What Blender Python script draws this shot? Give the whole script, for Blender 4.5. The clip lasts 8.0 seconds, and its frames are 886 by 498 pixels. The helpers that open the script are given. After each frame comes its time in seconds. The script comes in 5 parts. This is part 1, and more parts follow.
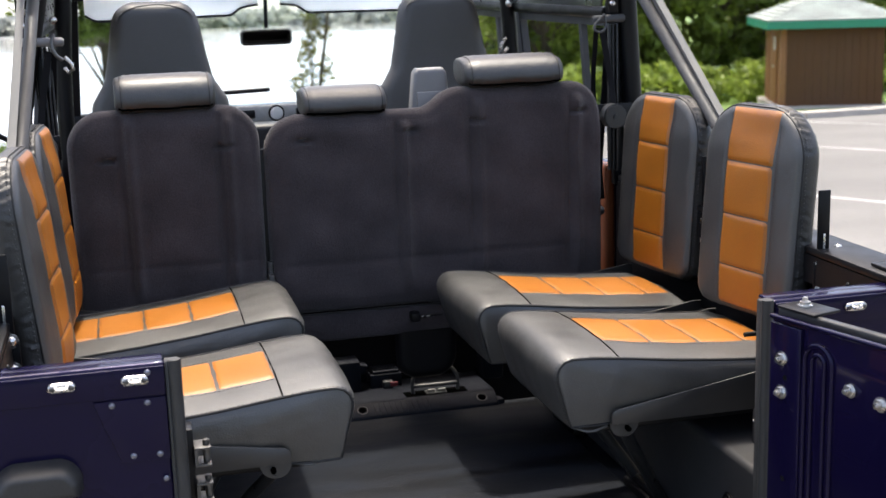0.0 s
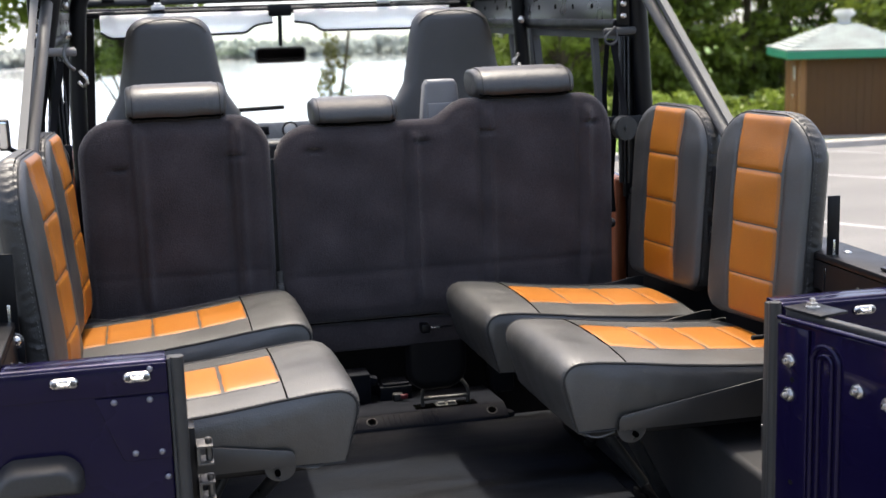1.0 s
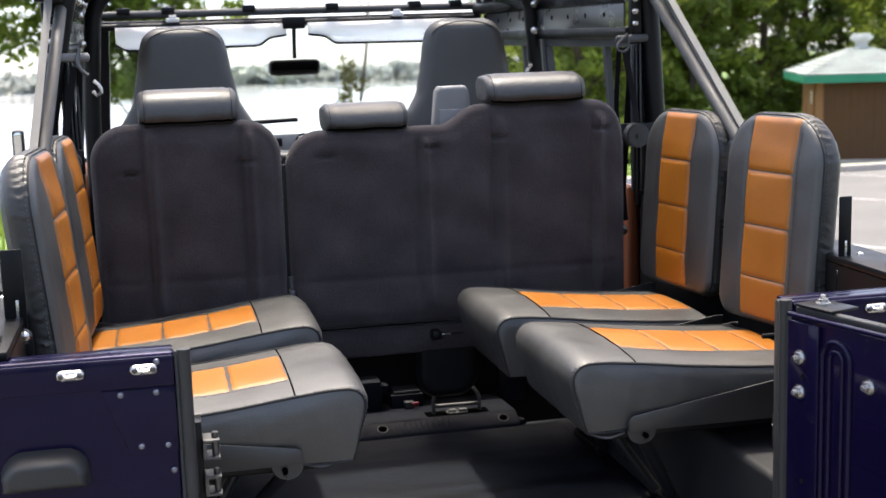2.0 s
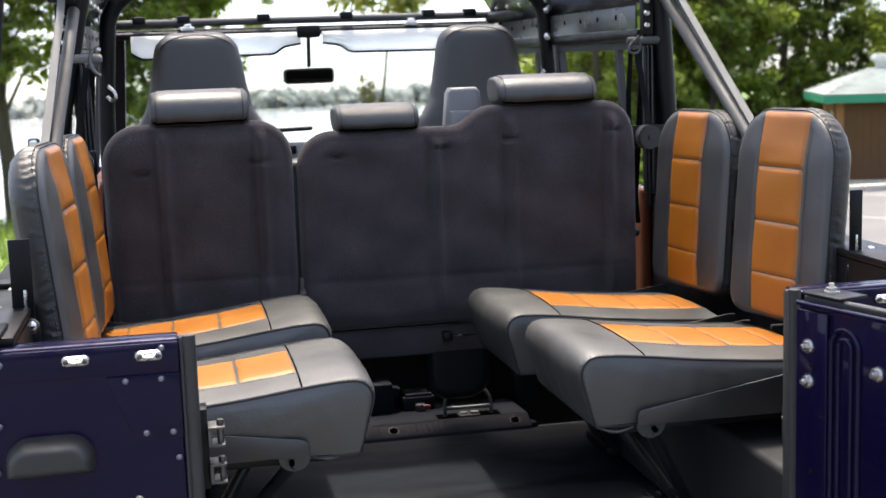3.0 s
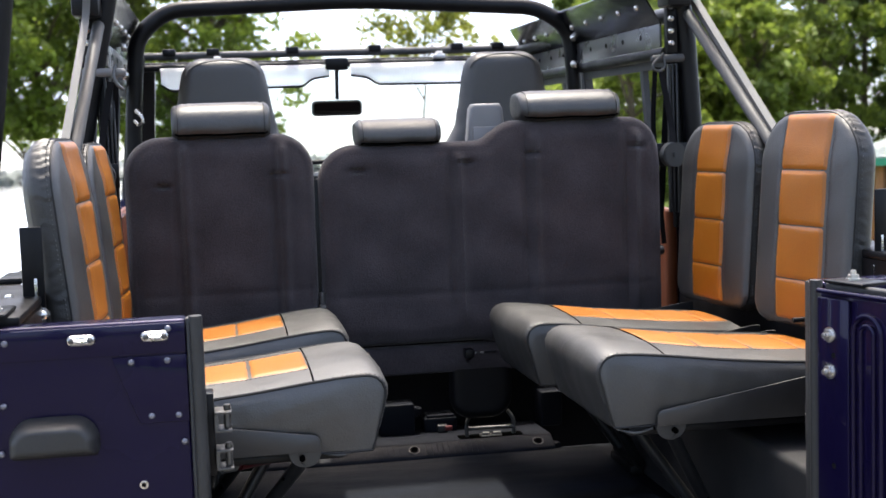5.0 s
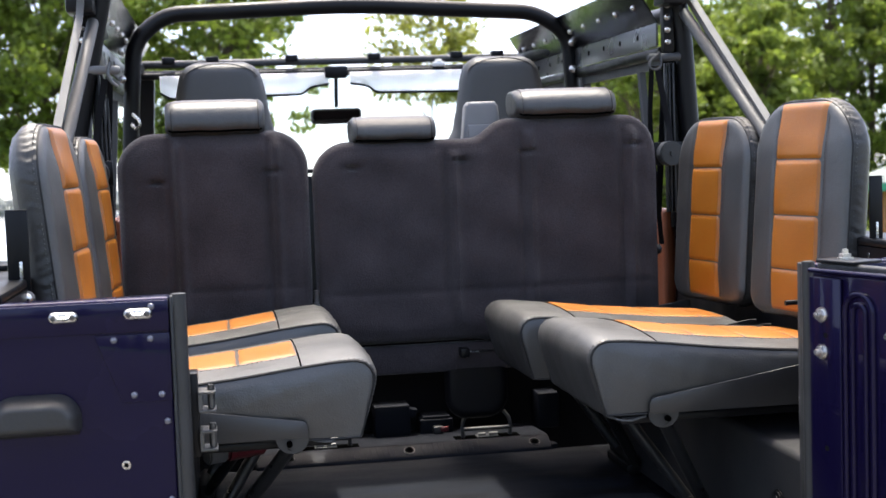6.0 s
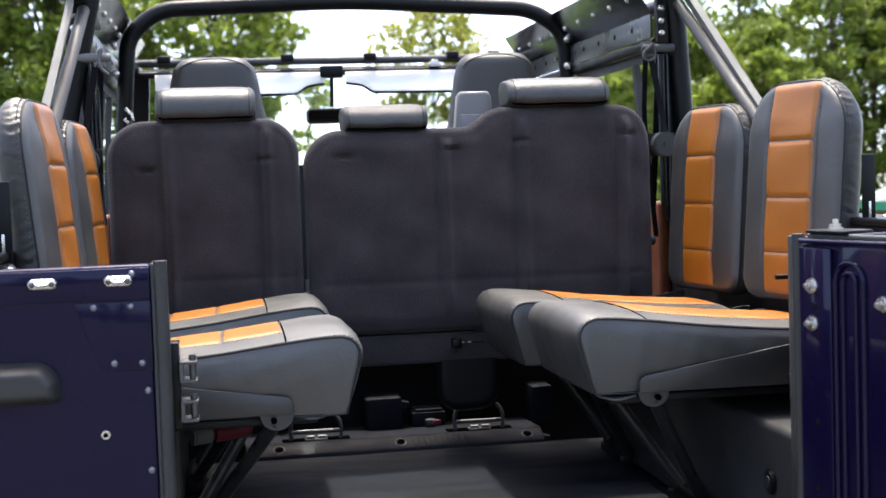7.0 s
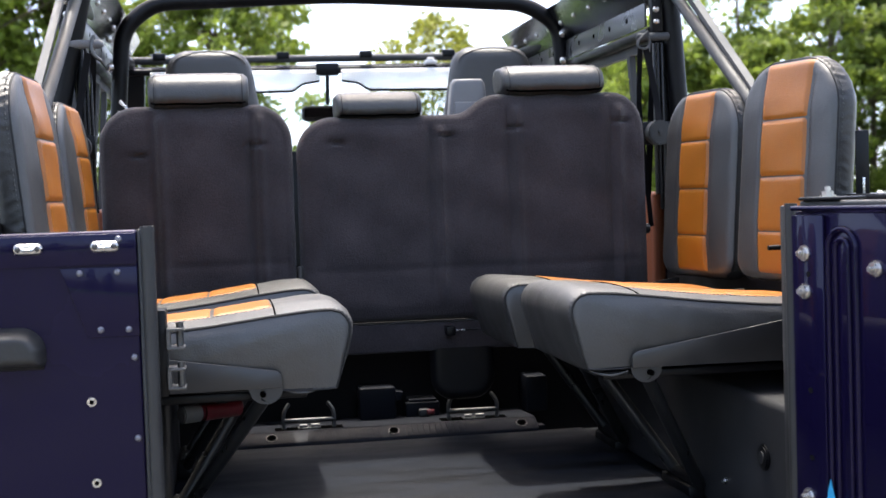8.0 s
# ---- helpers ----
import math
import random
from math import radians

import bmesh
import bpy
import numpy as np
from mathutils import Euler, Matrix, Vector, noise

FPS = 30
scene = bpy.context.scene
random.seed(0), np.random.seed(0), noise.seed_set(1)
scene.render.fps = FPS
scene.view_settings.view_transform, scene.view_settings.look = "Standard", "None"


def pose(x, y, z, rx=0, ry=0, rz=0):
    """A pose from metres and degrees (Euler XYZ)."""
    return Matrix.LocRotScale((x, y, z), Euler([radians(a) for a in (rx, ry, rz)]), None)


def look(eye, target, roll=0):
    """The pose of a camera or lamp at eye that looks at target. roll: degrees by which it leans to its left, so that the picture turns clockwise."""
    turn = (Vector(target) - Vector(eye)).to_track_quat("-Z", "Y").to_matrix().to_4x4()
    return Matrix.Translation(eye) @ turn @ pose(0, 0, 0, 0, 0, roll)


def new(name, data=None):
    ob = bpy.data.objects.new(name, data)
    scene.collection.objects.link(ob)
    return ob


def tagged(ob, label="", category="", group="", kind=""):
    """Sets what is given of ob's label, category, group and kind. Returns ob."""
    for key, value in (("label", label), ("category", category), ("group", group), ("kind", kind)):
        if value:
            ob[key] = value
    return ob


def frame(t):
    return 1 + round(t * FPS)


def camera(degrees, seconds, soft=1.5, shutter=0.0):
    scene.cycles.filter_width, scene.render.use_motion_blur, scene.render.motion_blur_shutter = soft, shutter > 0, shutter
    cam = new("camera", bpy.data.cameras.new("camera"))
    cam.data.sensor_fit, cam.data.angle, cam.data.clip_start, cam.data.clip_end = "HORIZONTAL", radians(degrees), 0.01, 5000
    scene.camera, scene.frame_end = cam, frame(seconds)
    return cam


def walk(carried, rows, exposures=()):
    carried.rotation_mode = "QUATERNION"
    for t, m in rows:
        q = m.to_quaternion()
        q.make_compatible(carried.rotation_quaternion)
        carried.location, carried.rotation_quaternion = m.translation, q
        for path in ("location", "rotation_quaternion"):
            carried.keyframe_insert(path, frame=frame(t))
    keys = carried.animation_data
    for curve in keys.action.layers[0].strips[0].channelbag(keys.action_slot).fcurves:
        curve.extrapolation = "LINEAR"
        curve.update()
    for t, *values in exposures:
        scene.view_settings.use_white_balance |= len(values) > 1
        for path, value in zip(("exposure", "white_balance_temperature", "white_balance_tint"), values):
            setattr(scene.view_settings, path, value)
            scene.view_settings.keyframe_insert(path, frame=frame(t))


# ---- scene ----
cam = camera(38.1, 8.0)
PATH = [
    (0, (-0.508, -1.785, 1.887), (-0.036, 0.112, 1.466), -1.8),
    (0.5, (-0.499, -1.789, 1.864), (-0.039, 0.117, 1.468), -1.8),
    (1, (-0.488, -1.794, 1.839), (-0.042, 0.12, 1.466), -1.8),
    (1.5, (-0.481, -1.797, 1.816), (-0.046, 0.124, 1.463), -1.9),
    (2, (-0.477, -1.8, 1.793), (-0.054, 0.126, 1.46), -1.8),
    (3.5, (-0.45, -1.811, 1.712), (-0.07, 0.133, 1.437), -2.0),
    (4, (-0.444, -1.808, 1.682), (-0.078, 0.143, 1.434), -1.9),
    (4.5, (-0.435, -1.805, 1.651), (-0.083, 0.151, 1.432), -1.9),
    (6, (-0.392, -1.796, 1.543), (-0.061, 0.171, 1.397), -2.0),
    (6.5, (-0.378, -1.789, 1.506), (-0.05, 0.179, 1.376), -2.0),
    (7, (-0.367, -1.783, 1.467), (-0.039, 0.186, 1.355), -1.9),
    (7.5, (-0.359, -1.778, 1.429), (-0.03, 0.192, 1.333), -1.9),
    (8, (-0.353, -1.775, 1.394), (-0.024, 0.196, 1.311), -1.9),
]
EXPOSURES = [(0, 2.21, 7080, 8), (4, 2.37, 7000, 8), (8, 2.54, 6780, 8)]
walk(cam, [(t, look(eye, target, roll)) for t, eye, target, roll in PATH], EXPOSURES)
cam.data.dof.use_dof = True
cam.data.dof.focus_distance = 2.4
cam.data.dof.aperture_fstop = 7.5

# ---- light ----
SUN_DIR = Vector((0.03, 0.27, 0.96)).normalized()
world = bpy.data.worlds.new("sky")
scene.world = world
world.use_nodes = True
wn = world.node_tree
sky = wn.nodes.new("ShaderNodeTexSky")
sky.sky_type = "NISHITA"
sky.sun_disc = False
sky.sun_elevation = math.asin(SUN_DIR.z)
sky.sun_rotation = math.atan2(SUN_DIR.x, SUN_DIR.y)
sky.air_density, sky.dust_density, sky.ozone_density = 0.55, 3.5, 0.40
# the vehicle stands nose-up on the slope, so the sky's horizon lies a little below its level
sky_co, sky_turn = wn.nodes.new("ShaderNodeTexCoord"), wn.nodes.new("ShaderNodeMapping")
sky_turn.vector_type = "VECTOR"
sky_turn.inputs["Rotation"].default_value = (radians(3.5), 0, 0)
wn.links.new(sky_co.outputs["Generated"], sky_turn.inputs[0])
wn.links.new(sky_turn.outputs[0], sky.inputs[0])
wn.links.new(sky.outputs[0], wn.nodes["Background"].inputs[0])
wn.nodes["Background"].inputs[1].default_value = 0.15
sun = new("sun", bpy.data.lights.new("sun", "SUN"))
sun.data.energy, sun.data.angle, sun.data.color = 1.12, radians(2.0), (1.0, 0.985, 0.965)
sun.matrix_basis = look(SUN_DIR * 60, (0, 0, 0))


# ---- materials ----
def material(name, base, rough=0.5, metal=0.0, vary=0.15, scale=6.0, fine=180.0, bump=0.15, depth=0.001, coat=0.0, sheen=0.0,
             tint=None, grain="noise", stretch=(1, 1, 1), rough_var=0.1, spec=0.5, per_object=0.0, per_island=0.0, folds=0.0):
    """A surface with broad stains, fine grain and relief, all at real size."""
    m = bpy.data.materials.new(name)
    m.use_nodes = True
    nt, b = m.node_tree, m.node_tree.nodes["Principled BSDF"]
    link = nt.links.new
    co = nt.nodes.new("ShaderNodeTexCoord")
    mp = nt.nodes.new("ShaderNodeMapping")
    mp.inputs["Scale"].default_value = stretch
    link(co.outputs["Object"], mp.inputs[0])
    big = nt.nodes.new("ShaderNodeTexNoise")
    big.inputs["Scale"].default_value, big.inputs["Detail"].default_value = scale, 6.0
    link(mp.outputs[0], big.inputs[0])
    if grain == "cells":
        small = nt.nodes.new("ShaderNodeTexVoronoi")
        small.inputs["Scale"].default_value = fine
        out = small.outputs["Distance"]
    else:
        small = nt.nodes.new("ShaderNodeTexNoise")
        small.inputs["Scale"].default_value, small.inputs["Detail"].default_value = fine, 4.0
        out = small.outputs[0]
    link(mp.outputs[0], small.inputs[0])
    ramp = nt.nodes.new("ShaderNodeMapRange")
    ramp.inputs["From Min"].default_value, ramp.inputs["From Max"].default_value = 0.25, 0.75
    ramp.inputs["To Min"].default_value, ramp.inputs["To Max"].default_value = 1 - vary, 1 + vary
    link(big.outputs[0], ramp.inputs[0])
    ramp2 = nt.nodes.new("ShaderNodeMapRange")
    ramp2.inputs["From Min"].default_value, ramp2.inputs["From Max"].default_value = 0.2, 0.8
    ramp2.inputs["To Min"].default_value, ramp2.inputs["To Max"].default_value = 1 - vary * 0.7, 1 + vary * 0.7
    link(out, ramp2.inputs[0])
    mul = nt.nodes.new("ShaderNodeMath")
    mul.operation = "MULTIPLY"
    link(ramp.outputs[0], mul.inputs[0])
    link(ramp2.outputs[0], mul.inputs[1])
    value = mul.outputs[0]
    if per_object or per_island:
        if per_object:
            src = nt.nodes.new("ShaderNodeObjectInfo").outputs["Random"]
        else:
            src = nt.nodes.new("ShaderNodeNewGeometry").outputs["Random Per Island"]
        k = per_object or per_island
        r3 = nt.nodes.new("ShaderNodeMapRange")
        r3.inputs["To Min"].default_value, r3.inputs["To Max"].default_value = 1 - k, 1 + k
        link(src, r3.inputs[0])
        m3 = nt.nodes.new("ShaderNodeMath")
        m3.operation = "MULTIPLY"
        link(value, m3.inputs[0])
        link(r3.outputs[0], m3.inputs[1])
        value = m3.outputs[0]
    col = nt.nodes.new("ShaderNodeMix")
    col.data_type = "RGBA"
    second = tint or base
    col.inputs[6].default_value = (*base, 1)
    col.inputs[7].default_value = (*second, 1)
    link(big.outputs[0], col.inputs[0])
    sc = nt.nodes.new("ShaderNodeVectorMath")
    sc.operation = "SCALE"
    link(col.outputs[2], sc.inputs[0])
    link(value, sc.inputs["Scale"])
    link(sc.outputs[0], b.inputs["Base Color"])
    rr = nt.nodes.new("ShaderNodeMapRange")
    rr.inputs["From Min"].default_value, rr.inputs["From Max"].default_value = 0.3, 0.7
    rr.inputs["To Min"].default_value, rr.inputs["To Max"].default_value = max(0.02, rough - rough_var), min(1, rough + rough_var)
    link(big.outputs[0], rr.inputs[0])
    link(rr.outputs[0], b.inputs["Roughness"])
    b.inputs["Metallic"].default_value = metal
    b.inputs["Specular IOR Level"].default_value = spec
    b.inputs["Coat Weight"].default_value = coat
    b.inputs["Coat Roughness"].default_value = 0.04
    b.inputs["Sheen Weight"].default_value = sheen
    if bump:
        bp = nt.nodes.new("ShaderNodeBump")
        bp.inputs["Strength"].default_value, bp.inputs["Distance"].default_value = bump, depth
        link(out, bp.inputs["Height"])
        link(bp.outputs[0], b.inputs["Normal"])
        if folds:
            wide = nt.nodes.new("ShaderNodeTexNoise")
            wide.inputs["Scale"].default_value, wide.inputs["Detail"].default_value, wide.inputs["Distortion"].default_value = 26.0, 3.0, 1.2
            link(mp.outputs[0], wide.inputs[0])
            b2 = nt.nodes.new("ShaderNodeBump")
            b2.inputs["Strength"].default_value, b2.inputs["Distance"].default_value = folds, 0.004
            link(wide.outputs[0], b2.inputs["Height"])
            link(b2.outputs[0], bp.inputs["Normal"])
    return m


def leaf_material(name, dark, light, through_light=0.48):
    m = material(name, dark, 0.55, vary=0.25, scale=0.5, fine=6, bump=0, tint=light, per_island=0.35)
    nt, b = m.node_tree, m.node_tree.nodes["Principled BSDF"]
    t = nt.nodes.new("ShaderNodeBsdfTranslucent")
    add = nt.nodes.new("ShaderNodeMixShader")
    add.inputs[0].default_value = through_light
    nt.links.new(b.inputs["Base Color"].links[0].from_socket, t.inputs[0])
    nt.links.new(b.outputs[0], add.inputs[1])
    nt.links.new(t.outputs[0], add.inputs[2])
    nt.links.new(add.outputs[0], nt.nodes["Material Output"].inputs[0])
    return m


def glass_material(name, tint, alpha, rough=0.0):
    m = bpy.data.materials.new(name)
    m.use_nodes = True
    nt = m.node_tree
    nt.nodes.clear()
    out = nt.nodes.new("ShaderNodeOutputMaterial")
    tr = nt.nodes.new("ShaderNodeBsdfTransparent")
    tr.inputs[0].default_value = (*tint, 1)
    gl = nt.nodes.new("ShaderNodeBsdfGlossy")
    gl.inputs["Roughness"].default_value = rough
    mix = nt.nodes.new("ShaderNodeMixShader")
    mix.inputs[0].default_value = alpha
    nt.links.new(tr.outputs[0], mix.inputs[1])
    nt.links.new(gl.outputs[0], mix.inputs[2])
    nt.links.new(mix.outputs[0], out.inputs[0])
    return m


M_LEATHER = material("black_leather", (0.0270, 0.0265, 0.0246), 0.46, vary=0.2, scale=9, fine=420, bump=0.4, depth=0.0006, grain="cells", rough_var=0.07, folds=0.20, spec=0.95)
M_BOXING = material("gathered_black_leather", (0.024, 0.0232, 0.0215), 0.46, vary=0.2, scale=9, fine=420, bump=0.4, depth=0.0006, grain="cells", rough_var=0.06, spec=0.55)
M_SOFT = material("soft_black_leather", (0.019, 0.0195, 0.0190), 0.47, vary=0.2, scale=9, fine=420, bump=0.4, depth=0.0006, grain="cells", rough_var=0.07, folds=0.26, spec=0.75)
# black piping, darkened further to carry the shadow line along it
M_PIPING = material("black_piping_shaded", (0.0065, 0.0065, 0.0065), 0.6, vary=0.15, scale=30, fine=420, bump=0.1, depth=0.0004)
M_ORANGE = material("tan_orange_leather", (0.280, 0.088, 0.0028), 0.42, vary=0.10, scale=8, fine=420, bump=0.35, depth=0.0006, grain="cells", tint=(0.305, 0.102, 0.0042), rough_var=0.06, folds=0.07, spec=0.6)
M_THREAD = material("grey_thread", (0.062, 0.061, 0.058), 0.6, bump=0)
M_CARPET = material("black_carpet", (0.0405, 0.0345, 0.0365), 1.0, vary=0.36, scale=9, fine=300, bump=0.8, depth=0.002, sheen=0.16, spec=0.1)
M_PAINT = material("navy_paint", (0.0058, 0.0040, 0.0250), 0.26, metal=0.35, vary=0.04, scale=3, fine=900, bump=0.02, depth=0.0003, coat=0.30, rough_var=0.03, spec=0.08)
M_BLACK = material("black_powder_coat", (0.005, 0.005, 0.0058), 0.40, vary=0.2, scale=12, fine=600, bump=0.25, depth=0.0005, spec=0.2)
M_PLATE = material("worn_black_steel", (0.021, 0.0205, 0.020), 0.42, vary=0.2, scale=18, fine=500, bump=0.15, depth=0.0004, spec=0.6)
# near-black stand-in for the shade inside holes, recesses and seam grooves
M_HOLE = material("dark_hole", (0.001, 0.001, 0.001), 0.9, bump=0, spec=0.0)
M_BAR = material("pale_grey_bar_paint", (0.115, 0.115, 0.112), 0.7, vary=0.12, scale=10, fine=400, bump=0.15, depth=0.0004, spec=0.3)
M_ARCH = material("black_wheel_box_paint", (0.022, 0.022, 0.023), 0.5, vary=0.3, scale=8, fine=300, bump=0.3, depth=0.0008)
M_FLANGE = material("grey_flange_paint", (0.030, 0.030, 0.031), 0.30, vary=0.15, scale=10, fine=400, bump=0.05, depth=0.0003, spec=0.9, rough_var=0.05)
M_GLOSS = material("glossy_black_paint", (0.006, 0.006, 0.007), 0.2, vary=0.15, scale=6, fine=400, bump=0.05, depth=0.0003, spec=0.6, rough_var=0.06)
M_LOOP = material("worn_loop_steel", (0.07, 0.068, 0.065), 0.45, metal=0.3, vary=0.3, scale=50, fine=300, bump=0.1, depth=0.0004)
M_LEG = material("scuffed_black_tube", (0.016, 0.016, 0.016), 0.34, vary=0.3, scale=30, fine=400, bump=0.15, depth=0.0004)
M_GREY = material("dark_grey_paint", (0.050, 0.051, 0.052), 0.62, vary=0.12, scale=10, fine=500, bump=0.15, depth=0.0004, spec=0.35)
M_DULL = material("dull_steel", (0.11, 0.108, 0.105), 0.45, metal=1.0, vary=0.2, scale=60, fine=300, bump=0.1, depth=0.0004)
M_STEEL = material("bright_steel", (0.62, 0.60, 0.57), 0.28, metal=1.0, vary=0.15, scale=60, fine=300, bump=0.1, depth=0.0004)
M_RUBBER = material("black_rubber", (0.021, 0.0212, 0.021), 0.5, vary=0.2, scale=15, fine=250, bump=0.3, depth=0.0008)
M_MAT = material("black_rubber_mat", (0.0026, 0.0040, 0.0074), 0.6, vary=0.75, scale=11, fine=160, bump=0.7, depth=0.0016, stretch=(0.32, 1.5, 1), tint=(0.0052, 0.0074, 0.0118), rough_var=0.14, spec=0.16)
M_PLASTIC = material("black_plastic", (0.013, 0.0135, 0.0145), 0.5, vary=0.15, scale=14, fine=500, bump=0.4, depth=0.0006)
M_VINYL = material("dark_grey_vinyl", (0.036, 0.0352, 0.0335), 0.5, vary=0.15, scale=9, fine=420, bump=0.35, depth=0.0006, grain="cells", rough_var=0.06, folds=0.06, spec=0.7)
M_GREYPLASTIC = material("grey_plastic", (0.15, 0.15, 0.152), 0.5, vary=0.08, scale=14, fine=500, bump=0.3, depth=0.0005)
M_WEB = material("black_webbing", (0.006, 0.006, 0.0070), 0.85, vary=0.2, scale=20, fine=800, bump=0.5, depth=0.0005, spec=0.15)
M_RED = material("red_plastic", (0.13, 0.008, 0.014), 0.4, bump=0.05)
M_BLUE_TAPE = material("blue_tape", (0.02, 0.30, 0.55), 0.6, bump=0.1)
# near-black metallic base for the mirror face
M_MIRROR = material("dark_mirror_face", (0.04, 0.04, 0.045), 0.05, metal=1.0, vary=0.02, bump=0)
M_GLASS = glass_material("window_glass", (0.93, 0.96, 0.95), 0.05)
M_VISOR = leaf_material("translucent_visor_sheet", (0.93, 0.92, 0.91), (0.95, 0.94, 0.93), 0.75)
M_ASPHALT = material("worn_asphalt", (0.104, 0.102, 0.098), 0.9, vary=0.25, scale=0.6, fine=60, bump=0.5, depth=0.01, tint=(0.132, 0.128, 0.122))
M_STRIPE = material("worn_white_line_paint", (0.34, 0.34, 0.33), 0.8, vary=0.3, scale=3, fine=40, bump=0.2, depth=0.004)
M_LINE = material("worn_white_line", (0.62, 0.62, 0.60), 0.7, vary=0.2, scale=3, fine=40, bump=0.2, depth=0.004)
M_CONCRETE = material("kerb_concrete", (0.36, 0.33, 0.29), 0.85, vary=0.2, scale=2, fine=60, bump=0.4, depth=0.006)
M_GRASS = material("meadow", (0.06, 0.13, 0.018), 0.9, vary=0.4, scale=0.7, fine=14, bump=0.8, depth=0.05, tint=(0.11, 0.17, 0.03))
M_BLADE = leaf_material("grass_blades", (0.17, 0.245, 0.034), (0.25, 0.31, 0.06))
M_LEAF = leaf_material("green_leaves", (0.130, 0.190, 0.026), (0.215, 0.262, 0.046), 0.54)
M_LEAF_DARK = leaf_material("dark_needles", (0.055, 0.095, 0.014), (0.085, 0.125, 0.020))
M_LEAF_YEL = leaf_material("yellow_green_leaves", (0.21, 0.235, 0.035), (0.28, 0.28, 0.05))
M_LEAF_BROWN = leaf_material("brownish_leaves", (0.13, 0.105, 0.03), (0.15, 0.16, 0.04))
M_BARK = material("bark", (0.10, 0.075, 0.05), 0.9, vary=0.35, scale=4, fine=30, bump=0.8, depth=0.02, stretch=(1, 1, 0.25))
# one brown paint in two tones: the lit side, then the shaded walls
M_HUT_LIT = material("brown_wood_lit", (0.27, 0.115, 0.045), 0.7, vary=0.12, scale=1.5, fine=30, bump=0.3, depth=0.004, stretch=(1, 1, 0.2))
M_HUT_SHADED = material("brown_wood_shaded", (0.092, 0.036, 0.011), 0.75, vary=0.12, scale=1.5, fine=30, bump=0.3, depth=0.004, stretch=(1, 1, 0.2))
M_GREEN = material("green_trim_paint", (0.015, 0.22, 0.12), 0.5, vary=0.1, scale=3, fine=40, bump=0.1, depth=0.002)
M_ROOF = material("weathered_roof_panel", (0.25, 0.285, 0.265), 0.6, vary=0.3, scale=2, fine=25, bump=0.2, depth=0.004)
# distance haze is put into these pale grey-green leaves
M_HILL_HAZED = leaf_material("hazed_far_woods", (0.36, 0.385, 0.36), (0.40, 0.42, 0.395))


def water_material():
    # pale base colour stands in for the sky's glare on the water
    m = material("lake_water_with_glare", (0.46, 0.48, 0.47), 0.10, vary=0.05, scale=0.05, fine=0.8, bump=0.25, depth=0.05, spec=0.8)
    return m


M_WATER = water_material()

# ---- mesh helpers ----
PLACE = {}


def thing(name, label, category, base, group="", kind=""):
    ob = new(name)
    ob.empty_display_size = 0.05
    ob.matrix_basis = Matrix.Translation(base)
    PLACE[ob.name] = Matrix.Translation(base)
    return tagged(ob, label, category, group, kind)


def mesh_of(name, bm, mat, smooth=True, angle=40):
    bmesh.ops.recalc_face_normals(bm, faces=bm.faces)
    me = bpy.data.meshes.new(name)
    if smooth:
        lim = radians(angle)
        for f in bm.faces:
            f.smooth = True
        for e in bm.edges:
            if len(e.link_faces) == 2 and e.calc_face_angle(0) > lim:
                e.smooth = False
    even = smooth and len(bm.faces) < 260 and all(e.smooth for e in bm.edges)
    normals = []
    if even:
        for v in bm.verts:
            n = Vector((0, 0, 0))
            for f in v.link_faces:
                n += f.normal * f.calc_area()
            normals.append(n.normalized() if n.length else Vector((0, 0, 1)))
    bm.to_mesh(me)
    bm.free()
    if even:
        me.normals_split_custom_set_from_vertices(normals)
    me.materials.append(mat)
    return me


def part(name, bm, mat, parent, label="", smooth=True, angle=40, kind=""):
    """One mesh under a thing or a part; the mesh is given in world coordinates."""
    ob = new(name, mesh_of(name, bm, mat, smooth, angle))
    ob.parent = parent
    ob.matrix_parent_inverse = PLACE.get(parent.name, Matrix.Identity(4)).inverted()
    return tagged(ob, label, kind=kind)


def single(name, bm, mat, label, category, kind="", smooth=True, angle=40, group=""):
    ob = new(name, mesh_of(name, bm, mat, smooth, angle))
    return tagged(ob, label, category, group, kind)


def box(x0, x1, y0, y1, z0, z1, b=0.0, seg=2):
    bm = bmesh.new()
    bmesh.ops.create_cube(bm, size=1.0)
    for v in bm.verts:
        v.co = Vector(((x0 + x1) / 2 + v.co.x * (x1 - x0), (y0 + y1) / 2 + v.co.y * (y1 - y0), (z0 + z1) / 2 + v.co.z * (z1 - z0)))
    if b:
        bmesh.ops.bevel(bm, geom=bm.edges[:], offset=b, segments=seg, profile=0.5, affect="EDGES")
    return bm


def moved(bm, m):
    bm.transform(m)
    return bm


def join(*bms):
    out = bmesh.new()
    for b in bms:
        me = bpy.data.meshes.new("tmp")
        b.to_mesh(me)
        b.free()
        out.from_mesh(me)
        bpy.data.meshes.remove(me)
    return out


